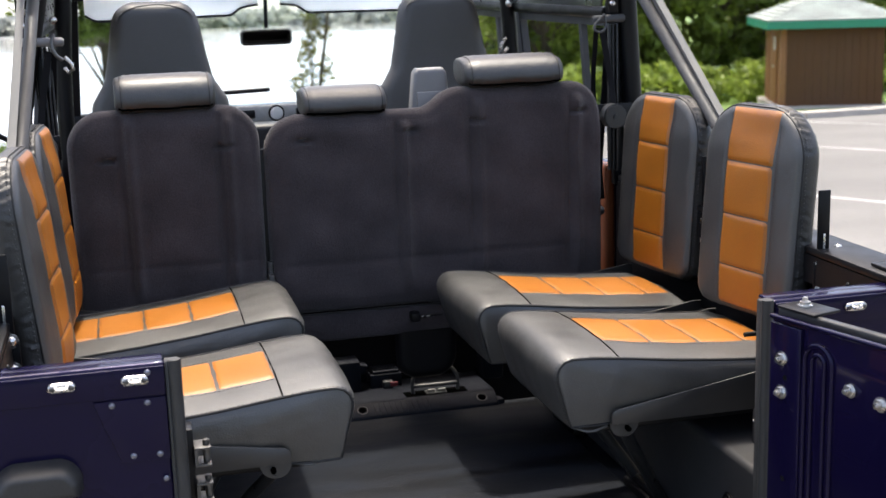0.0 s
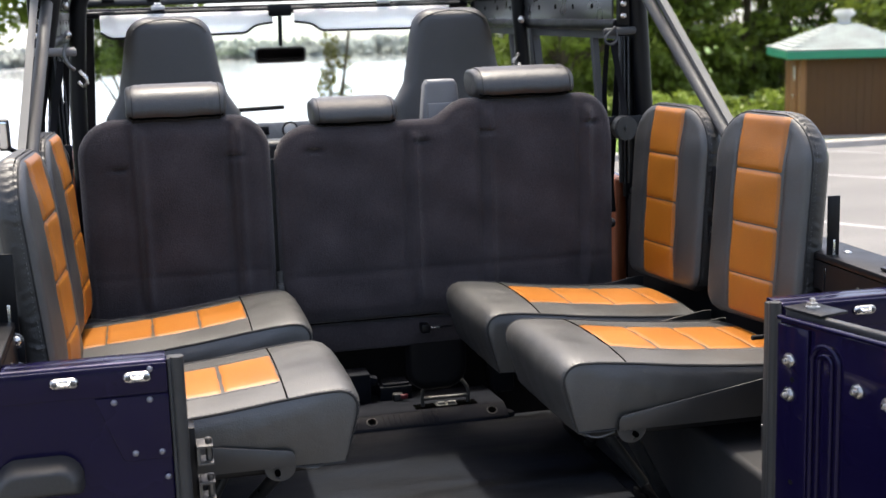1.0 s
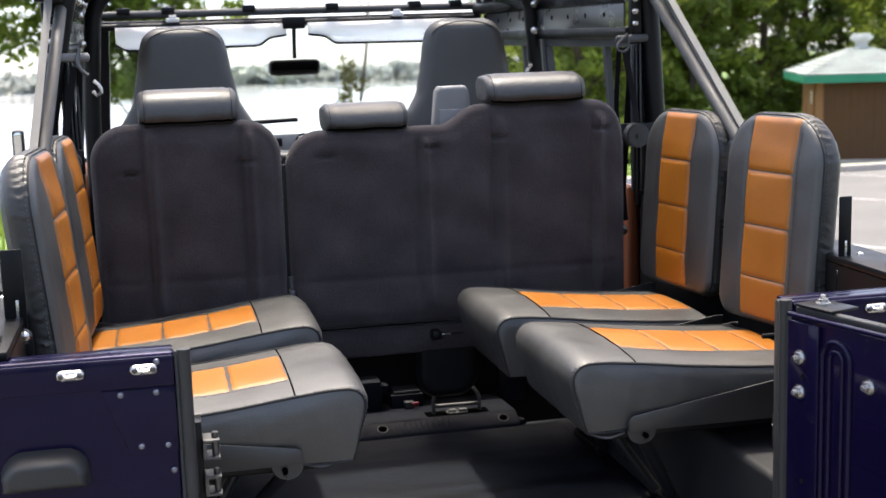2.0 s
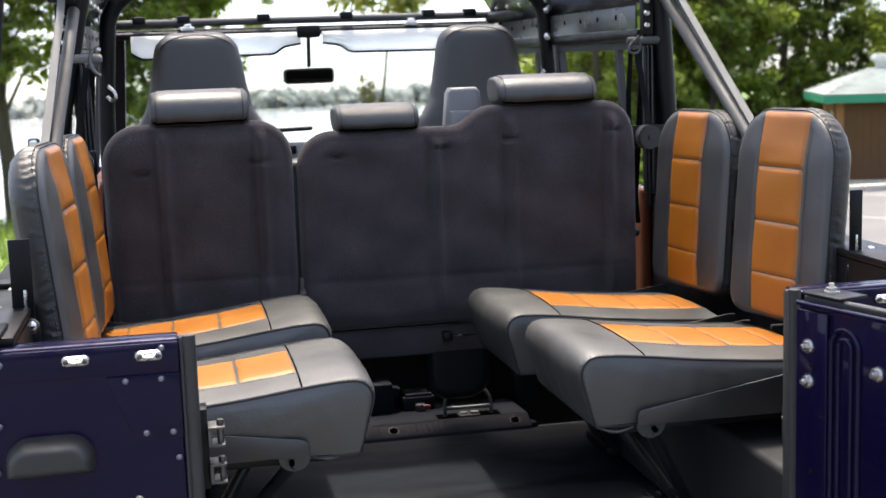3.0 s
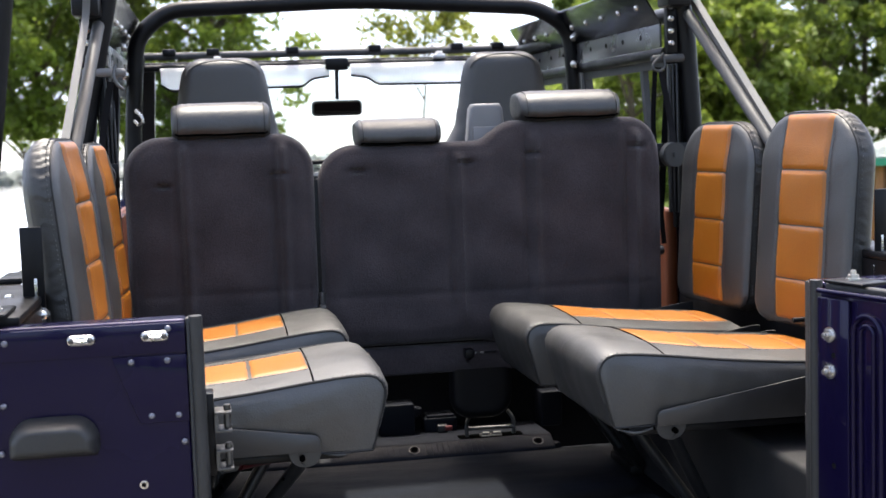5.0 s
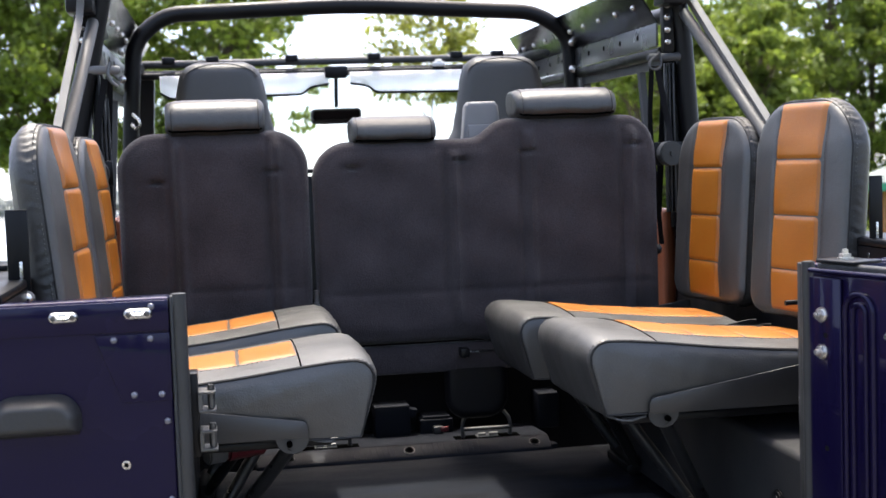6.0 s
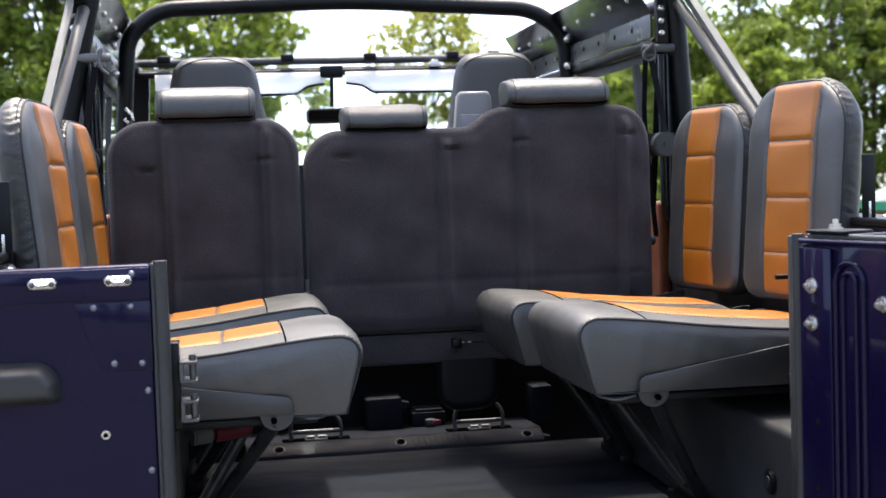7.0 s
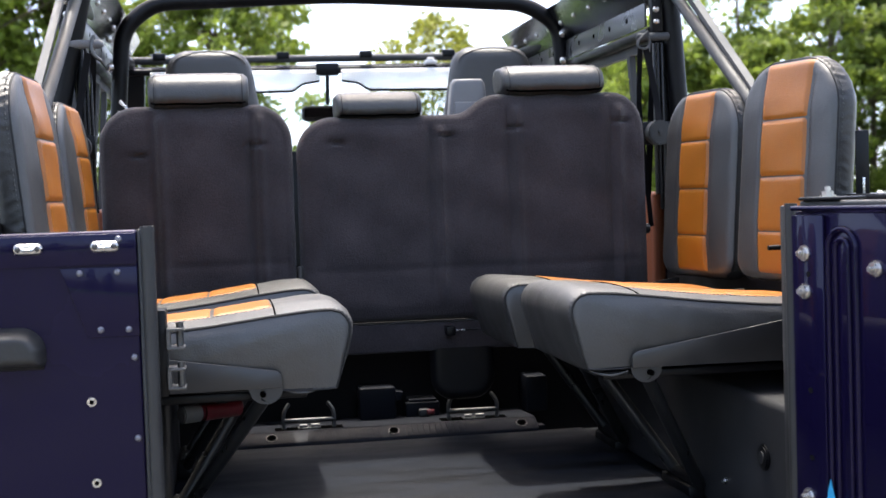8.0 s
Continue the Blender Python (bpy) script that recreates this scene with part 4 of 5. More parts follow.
    for yy in (by, by + 0.215):
        part("mounting_bracket", join(box(*sorted((s * xin, s * 0.7275)), yy - 0.0025, yy + 0.0025, 1.345, 1.482, 0.002), box(*sorted((s * (xin - 0.006), s * 0.7275)), yy - 0.0024, yy + 0.0024, 1.275, 1.350, 0.002)), M_BLACK, top, "black upright mounting bracket")
        part("bracket_slot", box(*sorted((s * (xin + 0.0105), s * (xin + 0.0155))), yy - 0.0032, yy + 0.0032, 1.362, 1.402, 0.001), M_STEEL, top)
        for z in (1.344, 1.298):
            part("bracket_bolt", join(rod((s * (xin + 0.007), yy - 0.0028, z), (s * (xin + 0.007), yy - 0.006, z), 0.0125, 18, 0.001), dome((s * (xin + 0.007), yy - 0.006, z), (0, -1, 0), 0.009, 0.007)), M_STEEL, top, "bright domed bolt")
    # cushion: one side outline from the hinge over the rounded nose to the front's foot
    def seam_z(x):
        return np.interp(x, (0.20, 0.25, 0.31, 0.40, 0.505, 0.64), (1.2285, 1.2265, 1.220, 1.2080, 1.1975, 1.188))
    line = [(x, float(seam_z(x))) for x in np.linspace(0.638, 0.226, 26)]
    nose = [(0.226, 1.2275), (0.212, 1.2275), (0.199, 1.2235), (0.190, 1.2150), (0.1855, 1.2040), (0.1860, 1.1920)]
    line += nose[1:]
    line += [(0.186 + 0.023 * k, 1.192 - 0.086 * k) for k in np.linspace(0, 1, 10)[1:]]

    def sit(x, y, z):
        lift = dz + tip * (0.638 - x) / 0.45 - DROP * (y - yc + W / 2) / W
        return Vector((s * (x + dx * min(1.0, (0.66 - x) / 0.3)), y, z + lift))
    n, m = len(line), 35
    vs = [math.sin(math.pi / 2 * k) for k in np.linspace(-1, 1, m)]
    norm = []
    for i in range(n):
        a, b = line[max(0, i - 1)], line[min(n - 1, i + 1)]
        t = Vector((b[0] - a[0], 0, b[1] - a[1])).normalized()
        norm.append(Vector((-t.z, 0, t.x)))
    amp = [0.0105 if i < n - 5 else 0.0105 * (0.35 + 0.65 * (n - 1 - i) / 5) for i in range(n)]

    def swell(v):
        return (1 - np.minimum(1, np.abs(v)) ** 2.3) ** 0.8

    def skin(i, v, lift=0.0):
        (x, z), q = line[i], norm[i]
        full = min(1.0, max(0.0, (i - 21) / 9))
        k = (1 - full) * float(swell(v)) + full * ((1 - abs(v) ** 5) ** 0.55 if abs(v) < 1 else 0)
        soft = 0.0010 * math.sin(x * 47 + v * 6 + s * 2 + yc * 9) * math.sin(x * 21 - v * 9) * (1 - v * v)
        o = -(amp[i] * k + soft) - lift
        return sit(x + q.x * o, yc + v * W / 2, z + q.z * o)
    bm = bmesh.new()
    up = [[bm.verts.new(skin(i, v)) for v in vs] for i in range(n)]
    for i in range(n - 1):
        for j in range(m - 1):
            bm.faces.new((up[i][j], up[i + 1][j], up[i + 1][j + 1], up[i][j + 1]))
    low = [bm.verts.new(sit(0.638, yc + v * W / 2, 1.112)) for v in vs]
    for j in range(m - 1):
        bm.faces.new((up[0][j], up[0][j + 1], low[j + 1], low[j]))
        bm.faces.new((low[j], low[j + 1], up[-1][j + 1], up[-1][j]))
    cushion = part("seat_cushion", bm, M_LEATHER, top, "black leather cushion with an orange centre", angle=70)
    for side in (-1, 1):
        # side wall: from the seam to the lower edge, soft and slightly wrinkled
        bm = bmesh.new()
        rows = []
        ph = rng.uniform(0, 6.28, 5)
        for i in range(n):
            x, z = line[i]
            f = min(1.0, max(0.0, (0.638 - x) / 0.43)) if i < 26 else 0.958 + 0.042 * (i - 25) / (n - 26)
            qx, qz = 0.638 - 0.429 * f, 1.112 - 0.006 * f
            row = []
            for t in np.linspace(0, 1, 12):
                px, pz = x + (qx - x) * t, z + (qz - z) * t
                o = 0.0100 * math.sin(math.pi * min(1.0, t) ** 0.72) * min(1, 6 * (1 - f) + 0.0) ** 0.5
                fold = 0.0018 * math.sin(px * 95 + pz * 60 + ph[0]) * math.sin(px * 38 - pz * 110 + ph[1]) + 0.0007 * math.sin(px * 210 + pz * 70 + ph[2]) * math.exp(-t * 5)
                o = max(0, o + fold * math.sin(math.pi * t) ** 0.5 * min(1, 8 * (1 - f)))
                row.append(bm.verts.new(sit(px, yc + side * (W / 2 + o), pz)))
            rows.append(row)
        for a, b in zip(rows, rows[1:]):
            for k in range(11):
                bm.faces.new((a[k], a[k + 1], b[k + 1], b[k]))
        bmesh.ops.remove_doubles(bm, verts=bm.verts, dist=0.0004)
        part("side_panel", bm, M_LEATHER, cushion, angle=70)
    marks = (0.3012, 0.397, 0.492, 0.585, 0.636)
    k2 = Matrix.Identity(4)

    def cover(X, Y):
        v = (Y - yc) / (W / 2)
        return seam_z(X) + 0.0105 * swell(v) + tip * (0.638 - X) / 0.45 + dz - DROP * (v + 1) / 2
    for a, b in zip(marks, marks[1:]):
        bm = patch(cover, a + 0.0004, b - 0.0004, yc - 0.089, yc + 0.086, 0.0024, 22, 22, 0.016, 0.0010)
        for v in bm.verts:
            v.co.x = s * (v.co.x + dx * min(1.0, (0.66 - v.co.x) / 0.3))
        part("centre_panel", bm, M_ORANGE, cushion, "orange leather panel")

    def lay(x, v, lift=0.001):
        return sit(x, yc + v * W / 2, float(cover(np.array(x), np.array(yc + v * W / 2))) - tip * (0.638 - x) / 0.45 - dz + DROP * (v + 1) / 2 + lift)
    part("cross_seam", tube([lay(0.300, v, 0.0) for v in np.linspace(-0.985, 0.985, 30)], 0.0016, 6), M_HOLE, cushion)
    for side in (-1, 1):
        part("edge_piping", tube([sit(x, yc + side * (W / 2 + 0.0005), z + 0.0004) for x, z in line], 0.0023, 6), M_PIPING, cushion)
        part("stitching", stitches([skin(i, side * 0.972, 0.0004) for i in range(n)], k2, 0.004, 0.0035, 0.0005), M_THREAD, cushion, kind="stuff")
        part("stitching", stitches([lay(x, 0.528 if side > 0 else -0.545, 0.0008) for x in np.linspace(0.306, 0.60, 20)], k2, 0.004, 0.0035, 0.0005), M_THREAD, cushion, kind="stuff")
        welt = [sit(0.638 - 0.429 * f, yc + side * (W / 2 + 0.001), 1.1115 - 0.006 * f - 0.0022 * math.sin(math.pi * min(1, 4 * (1 - f)))) for f in np.linspace(0, 1, 24)]
        part("lower_welt", tube(welt, 0.0017, 6), M_PIPING, cushion)
        # side plate of the hinge frame
        y = yc + side * (W / 2 + 0.0125)
        out = [(s * 0.280, 1.107), (s * 0.280, 1.125), (s * 0.284, 1.131), (s * 0.291, 1.134), (s * 0.645, 1.189), (s * 0.660, 1.189), (s * 0.660, 1.105), (s * 0.334, 1.107)]
        plate = part("hinge_plate", prism(out, "y", y - 0.0022, y + 0.0022, 0.0014, 2), M_PLATE, top, "dark grey steel hinge plate")
        cx, cz = s * 0.305, 1.105
        lug = [(cx - s * 0.026, cz + 0.006)] + [(cx + s * 0.026 * math.cos(a), cz + 0.024 * math.sin(a)) for a in np.linspace(math.pi, 2 * math.pi, 14)] + [(cx + s * 0.026, cz + 0.006)]
        part("pivot_lug", prism(lug, "y", y - side * 0.0062, y - side * 0.0025, 0.0006, 1) if side < 0 else prism(lug, "y", y + 0.0025, y + 0.0062, 0.0006, 1), M_PLATE, plate, "half-round steel lug")
        # black rod ends drawn for the dark pin hole in the lug
        part("pivot_hole", rod((s * 0.310, y - 0.0072, 1.098), (s * 0.310, y + 0.0072, 1.098), 0.0048, 12), M_HOLE, plate)
        # folding leg
        foot = (s * (0.466 if s > 0 else 0.456), y0 + 0.252 + side * 0.058, 0.858)
        head = (s * 0.306, yc + side * (W / 2 + 0.002), 1.094)
        part("leg", tube([head, foot], 0.0115, 12), M_LEG, top, "black tubular folding leg")
    part("foot_bar", rod((s * 0.462, y0 + 0.184, 0.862), (s * 0.462, y0 + 0.344, 0.862), 0.011, 12, 0.002), M_BLACK, top)
    part("foot_plate", box(*sorted((s * 0.444, s * 0.4745)), y0 + 0.19, y0 + 0.34, 0.8315, 0.856, 0.004), M_BLACK, top)
    part("underframe", box(*sorted((s * 0.240, s * 0.655)), yc - W / 2 + 0.02, yc + W / 2 - 0.02, 1.084, 1.0985, 0.004), M_BLACK, top)
    part("pull_strap", tube([(s * 0.215, yc - W / 2 + 0.012, 1.102), (s * 0.245, yc - W / 2 - 0.003, 1.0935), (s * 0.278, yc - W / 2 + 0.004, 1.100)], 0.0022, 6, 0.02), M_THREAD, top)
    part("hinge_beam", box(*sorted((s * 0.640, s * 0.7275)), yc - W / 2 + 0.01, yc + W / 2 - 0.01, 1.0555, 1.135, 0.006), M_BLACK, top)
    return top


LABEL = "folding black leather side seat with orange centre panels, folded down"
side_seat(-1, 0.222, -0.002, -0.004, -0.014, (0.638, 0.455, 1.417, 5.3, 4.5, 0.302, -0.0625, 0.0625), 0.262, LABEL)
side_seat(-1, 0.698, -0.008, 0.003, 0.0, (0.631, 0.935, 1.405, 4.8, 3.5, 0.302, -0.0625, 0.0625), 0.740, LABEL)
side_seat(1, 0.217, 0.001, 0.0, 0.0, (0.6405, 0.435, 1.421, 4.5, 12.0, 0.276, -0.0765, 0.0595), 0.264, LABEL)
side_seat(1, 0.664, -0.014, 0.001, -0.013, (0.651, 0.901, 1.403, 4.0, 9.0, 0.298, -0.0625, 0.0625), 0.742, LABEL)


# ---- second-row bench ----
def smooth_union(a, b, k):
    def f(X, Y):
        p, q = a(X, Y), b(X, Y)
        h = np.clip(0.5 + 0.5 * (q - p) / k, 0, 1)
        return q * (1 - h) + p * h - k * h * (1 - h)
    return f


def bench_back(name, label, sdf, x0, x1, z0, z1, creases, pockets):
    """A seat back whose rear is black carpet, with a black leather front."""
    top = thing(name, label, "seat", ((x0 + x1) / 2, 1.19, 0.86), "second-row seats")
    m = Matrix(((1, 0, 0, 0), (0, 0, -1, 1.145), (0, 1, 0, 0), (0, 0, 0, 1)))
    F = bulge(0.038, 0.050)

    def rear(d, X, Y):
        z = F(d)
        for cx, zt in creases:
            on = np.clip((zt - Y) / 0.02, 0, 1) * np.clip((Y - z0 - 0.06) / 0.05, 0, 1)
            z = z - 0.008 * np.exp(-((X - cx) / 0.010) ** 2) * on + 0.012 * np.exp(-((X - cx - 0.020) / 0.011) ** 2) * on
        for px, pz in pockets:
            z = z - 0.017 * np.exp(-((X - px) / 0.018) ** 2 - ((Y - pz) / 0.006) ** 2) + 0.0012 * np.sin(X * 31 + Y * 17) * np.sin(Y * 26 - X * 9) * np.clip(d / 0.05, 0, 1)
            z = z - 0.003 * np.exp(-((X - px) / 0.020) ** 2) * np.clip((pz - Y) / 0.02, 0, 1) * np.clip((Y - z0 - 0.10) / 0.2, 0, 1)
        z = z - 0.003 * np.exp(-((Y - (z0 + 0.145)) / 0.008) ** 2) * np.clip(d / 0.05, 0, 1)
        lip = np.clip((d - 0.012) / 0.009, 0, 1)
        return z - 0.0042 * lip * lip * (3 - 2 * lip)
    back = part("backrest", moved(pillow(sdf, x0, x1, z0, z1, 130, 90, rear, bulge(0.092, 0.055)), m), M_CARPET, top, "black carpeted seat back")
    part("front_cover", box(x0 + 0.03, x1 - 0.03, 1.19, 1.203, z0 + 0.04, z1 - 0.11, 0.006, 3), M_LEATHER, back)
    part("seat_base", box(x0 + 0.01, x1 - 0.01, 1.34, 1.78, 0.98, 1.13, 0.04, 4), M_LEATHER, top)
    part("base_frame", box(x0 + 0.04, x1 - 0.04, 1.345, 1.76, 0.652, 0.979, 0.006), M_BLACK, top)
    part("lower_skirt", box(x0 + 0.05, x1 - 0.05, 1.135, 1.16, z0 - 0.048, z0 + 0.02, 0.008), M_CARPET, top)
    return top, back


def headrest(back, x0, x1, z0, z1, yc, depth=0.052):
    """A puffed roll with seamed ends and a tucked lower edge."""
    cx, hw = (x0 + x1) / 2, (x1 - x0) / 2
    bm = bmesh.new()
    n, m = 48, 40
    rows = []
    zc, hz = (z0 + z1) / 2, (z1 - z0) / 2

    def at(u, a, grow=0.0):
        k = (1 - abs(u) ** 8) ** 0.45 if abs(u) < 1 else 0.0
        ca, sa = math.cos(a), math.sin(a)
        e = 0.74 if sa < 0 else 0.84
        py = math.copysign(abs(ca) ** e, ca) * (depth + grow) * (0.60 + 0.40 * k)
        pz = math.copysign(abs(sa) ** e, sa) * (hz + grow) * (0.62 + 0.38 * k)
        low = max(0.0, -sa)
        wave = 0.0011 * math.sin(u * 7 + cx * 20) * low + 0.0020 * math.sin(u * 37 + cx * 9 + 2 * a) * max(0, abs(u) - 0.35)
        return Vector((cx + hw * u, yc + py + 0.010 * (pz / hz) + wave, zc + pz + wave))
    for i in range(n + 1):
        u = math.sin(math.pi / 2 * (-1 + 2 * i / n))
        rows.append([bm.verts.new(at(u, 2 * math.pi * j / m)) for j in range(m)])
    for a, b in zip(rows, rows[1:]):
        for j in range(m):
            bm.faces.new((a[j], a[(j + 1) % m], b[(j + 1) % m], b[j]))
    bm.faces.new(rows[0])
    bm.faces.new(rows[-1])
    rest = part("headrest", bm, M_SOFT, back, "rounded black leather headrest", angle=75)
    for x in (cx - hw * 0.35, cx + hw * 0.35):
        part("headrest_post", rod((x, yc, z0 - 0.05), (x, yc, z0 + 0.015), 0.006, 10), M_STEEL, rest)
    for u in (-0.87, 0.87):
        part("end_seam", tube([at(u, a, 0.0003) for a in np.linspace(0, 2 * math.pi, 40)], 0.0013, 6), M_PIPING, rest)
    # black tube along the seam carries the shade of the crease below
    part("base_seam_shade", tube([at(u, math.pi + 0.72, 0.0005) for u in np.linspace(-0.92, 0.92, 24)], 0.0027, 6), M_HOLE, rest, "tucked lower seam, its crease shade drawn as a black line")


a, back_a = bench_back("bench_seat_single", "narrow second-row seat with black carpet behind and a headrest", round_rect(-0.626, -0.203, 1.11, 1.612, 0.035, 0.085), -0.626, -0.203, 1.11, 1.612,
                       ((-0.51, 1.60), (-0.295, 1.60)), ((-0.540, 1.502), (-0.285, 1.520)))
headrest(back_a, -0.516, -0.296, 1.603, 1.686, 1.165, 0.062)
wide = smooth_union(round_rect(-0.195, 0.617, 1.11, 1.580, 0.035, 0.085), round_rect(0.195, 0.617, 1.11, 1.624, 0.035, 0.075), 0.035)
b, back_b = bench_back("bench_seat_double", "wide second-row seat, black carpeted behind, with two headrests", wide, -0.195, 0.617, 1.085, 1.626,
                       ((0.110, 1.56), (0.290, 1.60), (0.535, 1.60)), ((-0.105, 1.520), (0.145, 1.530), (0.305, 1.545), (0.560, 1.555)))
headrest(back_b, -0.102, 0.094, 1.572, 1.638, 1.180, 0.072)
headrest(back_b, 0.280, 0.524, 1.618, 1.692, 1.175, 0.074)
tower = [(0.160, 1.50), (0.176, 1.655), (0.184, 1.666), (0.248, 1.666), (0.256, 1.655), (0.270, 1.50)]
part("belt_tower", join(prism(tower, "y", 1.192, 1.235, 0.009, 4), box(0.180, 0.253, 1.186, 1.1935, 1.50, 1.612, 0.003)), M_GREYPLASTIC, back_b, "grey plastic belt tower", angle=50)
part("release_catch", join(box(0.129, 0.150, 1.098, 1.132, 1.074, 1.095, 0.003), box(0.150, 0.205, 1.104, 1.110, 1.083, 1.088, 0.001)), M_BLACK, b)
part("catch_pin", rod((0.152, 1.101, 1.0865), (0.172, 1.101, 1.0865), 0.0022, 8), M_STEEL, b)
part("lower_flap", moved(pillow(round_rect(-0.076, 0.076, -0.080, 0.085, 0.055, 0.01), -0.076, 0.076, -0.080, 0.085, 24, 24, bulge(0.014, 0.02), bulge(0.014, 0.02)), Matrix(((1, 0, 0, 0.172), (0, 0, -1, 1.150), (0, 1, 0, 1.000), (0, 0, 0, 1)))), M_BLACK, b, "black carpet flap under the seat")
# folding feet of the bench
for xa, owner in ((0.198, b), (-0.187, a)):
    feet = [tube([(xa + e * 0.056, 1.176, 0.8475), (xa + e * 0.0585, 1.176, 0.898), (xa + e * 0.055, 1.177, 0.912), (xa + e * 0.044, 1.182, 0.927)], 0.0046, 8, 0.014) for e in (-1, 1)]
    part("bench_foot", join(feet[0], feet[1], rod((xa - 0.057, 1.176, 0.889), (xa + 0.057, 1.176, 0.888), 0.0046, 10)), M_LOOP, owner, "dull steel foot loop")
    part("foot_hinge", join(box(xa - 0.026, xa + 0.026, 1.160, 1.184, 0.8705, 0.8735, 0.001), rod((xa - 0.022, 1.168, 0.876), (xa - 0.004, 1.168, 0.876), 0.005, 10, 0.001), rod((xa + 0.004, 1.168, 0.876), (xa + 0.024, 1.168, 0.876), 0.005, 10, 0.001)), M_LOOP, owner)
part("belt_buckle", join(box(0.082, 0.108, 1.250, 1.272, 0.864, 0.884, 0.004)), M_PLASTIC, b)
part("buckle_button", box(0.099, 0.118, 1.242, 1.2495, 0.872, 0.884, 0.003), M_RED, b, "red buckle button")
part("side_lever", join(rod((-0.196, 1.13, 1.215), (-0.196, 1.13, 1.245), 0.007, 10), box(-0.204, -0.190, 1.105, 1.13, 1.195, 1.218, 0.003)), M_LOOP, a)
# added black strip in place of the shade between the two backs
part("gap_shade_strip", box(-0.2040, -0.1940, 1.1455, 1.1515, 1.02, 1.505, 0.001), M_BLACK, b)
part("latch_housing", join(box(0.052, 0.134, 1.268, 1.330, 0.8615, 0.899, 0.004), box(0.060, 0.128, 1.272, 1.330, 0.8985, 0.906, 0.003)), M_LEDGE, b, "dark plastic latch housing")
part("pivot_block", join(box(-0.060, 0.028, 1.262, 1.330, 0.862, 0.940, 0.006), prism([(0.026, 0.905), (0.026, 0.930), (0.046, 0.926), (0.040, 0.907)], "y", 1.266, 1.300, 0.003, 2)), M_LEDGE, b)
part("pivot_block", box(0.345, 0.398, 1.250, 1.330, 0.862, 0.950, 0.006), M_LEDGE, b)
part("side_bumper", rod((0.617, 1.15, 1.30), (0.634, 1.15, 1.30), 0.012, 12, 0.003), M_PLASTIC, b)


# ---- front seats ----
def front_seat(xc, label, tilt=0.0):
    top = thing("front_seat", label, "seat", (xc, 2.2, 0.65), "front seats")
    H = 0.86
    def sdf(X, Y):
        half = np.interp(Y, (0.0, 0.58, 0.64, 0.72, 0.78, 0.83, 0.86), (0.235, 0.190, 0.152, 0.135, 0.126, 0.115, 0.108))
        r = 0.050
        qx, qy = np.abs(X) - half + r, np.abs(Y - H / 2) - H / 2 + r
        return np.minimum(np.maximum(qx, qy), 0) + np.hypot(np.maximum(qx, 0), np.maximum(qy, 0)) - r
    m = Matrix.Translation((xc, 1.925, 0.974)) @ Matrix.Rotation(radians(-4), 4, "X") @ Matrix(((1, 0, 0, 0), (0, 0, -1, 0), (0, 1, 0, 0), (0, 0, 0, 1)))
    back = part("backrest", moved(pillow(sdf, -0.24, 0.24, 0, H, 50, 70, bulge(0.040, 0.035), bulge(0.06, 0.04)), m), M_VINYL, top, "tall black leather backrest with a built-in headrest")
    part("top_seam", moved(tube([(0.105 * math.cos(t), H - 0.055 + 0.045 * math.sin(t), 0.038) for t in np.linspace(0.1, math.pi - 0.1, 18)], 0.002, 6), m), M_VINYL, back)
    part("seat_cushion", box(xc - 0.24, xc + 0.24, 2.05, 2.45, 0.90, 1.03, 0.04, 4), M_VINYL, top)
    part("seat_box", box(xc - 0.22, xc + 0.22, 2.04, 2.42, 0.652, 0.899, 0.01), M_BLACK, top)


front_seat(-0.389, "tall black leather front seat with a tapered headrest")
front_seat(0.434, "tall black leather front seat with a tapered headrest")
part("cubby_box", box(-0.10, 0.14, 2.10, 2.45, 0.652, 1.10, 0.02, 3), M_PLASTIC, car)
ext = part("extinguisher", rod((-0.412, 0.46, 1.036), (-0.345, 0.50, 1.036), 0.0165, 20, 0.004), M_RED, car, "small red extinguisher clipped under a side seat")
part("extinguisher_cap", rod((-0.445, 0.441, 1.036), (-0.413, 0.459, 1.036), 0.0160, 20, 0.003), M_GREYPLASTIC, ext)
part("extinguisher_clip", box(-0.385, -0.365, 0.46, 0.50, 1.048, 1.0845, 0.002), M_BLACK, ext)

# ---- trees and shrubs ----
def leaf_cloud(rng, clumps, per, spread, size):
    """Many small bent leaves round clump centres (x, y, z, radius)."""
    verts, faces = [], []
    for cx, cy, cz, cr in clumps:
        d = rng.normal(size=(per, 3))
        d /= np.linalg.norm(d, axis=1)[:, None]
        rad = cr * rng.uniform(0.35, 1.0, per) ** 0.6
        p = np.array((cx, cy, cz)) + d * rad[:, None] * np.array(spread)
        for o in p:
            u = rng.normal(size=3)
            u /= np.linalg.norm(u)
            w = np.cross(u, rng.normal(size=3))
            w /= np.linalg.norm(w) + 1e-9
            s = size * rng.uniform(0.6, 1.4)
            k = len(verts)
            verts += [o - u * s, o + w * s * 0.45, o + u * s, o - w * s * 0.45]
            faces.append((k, k + 1, k + 2, k + 3))
    me = bpy.data.meshes.new("crown")
    me.from_pydata([tuple(v) for v in verts], [], faces)
    return me


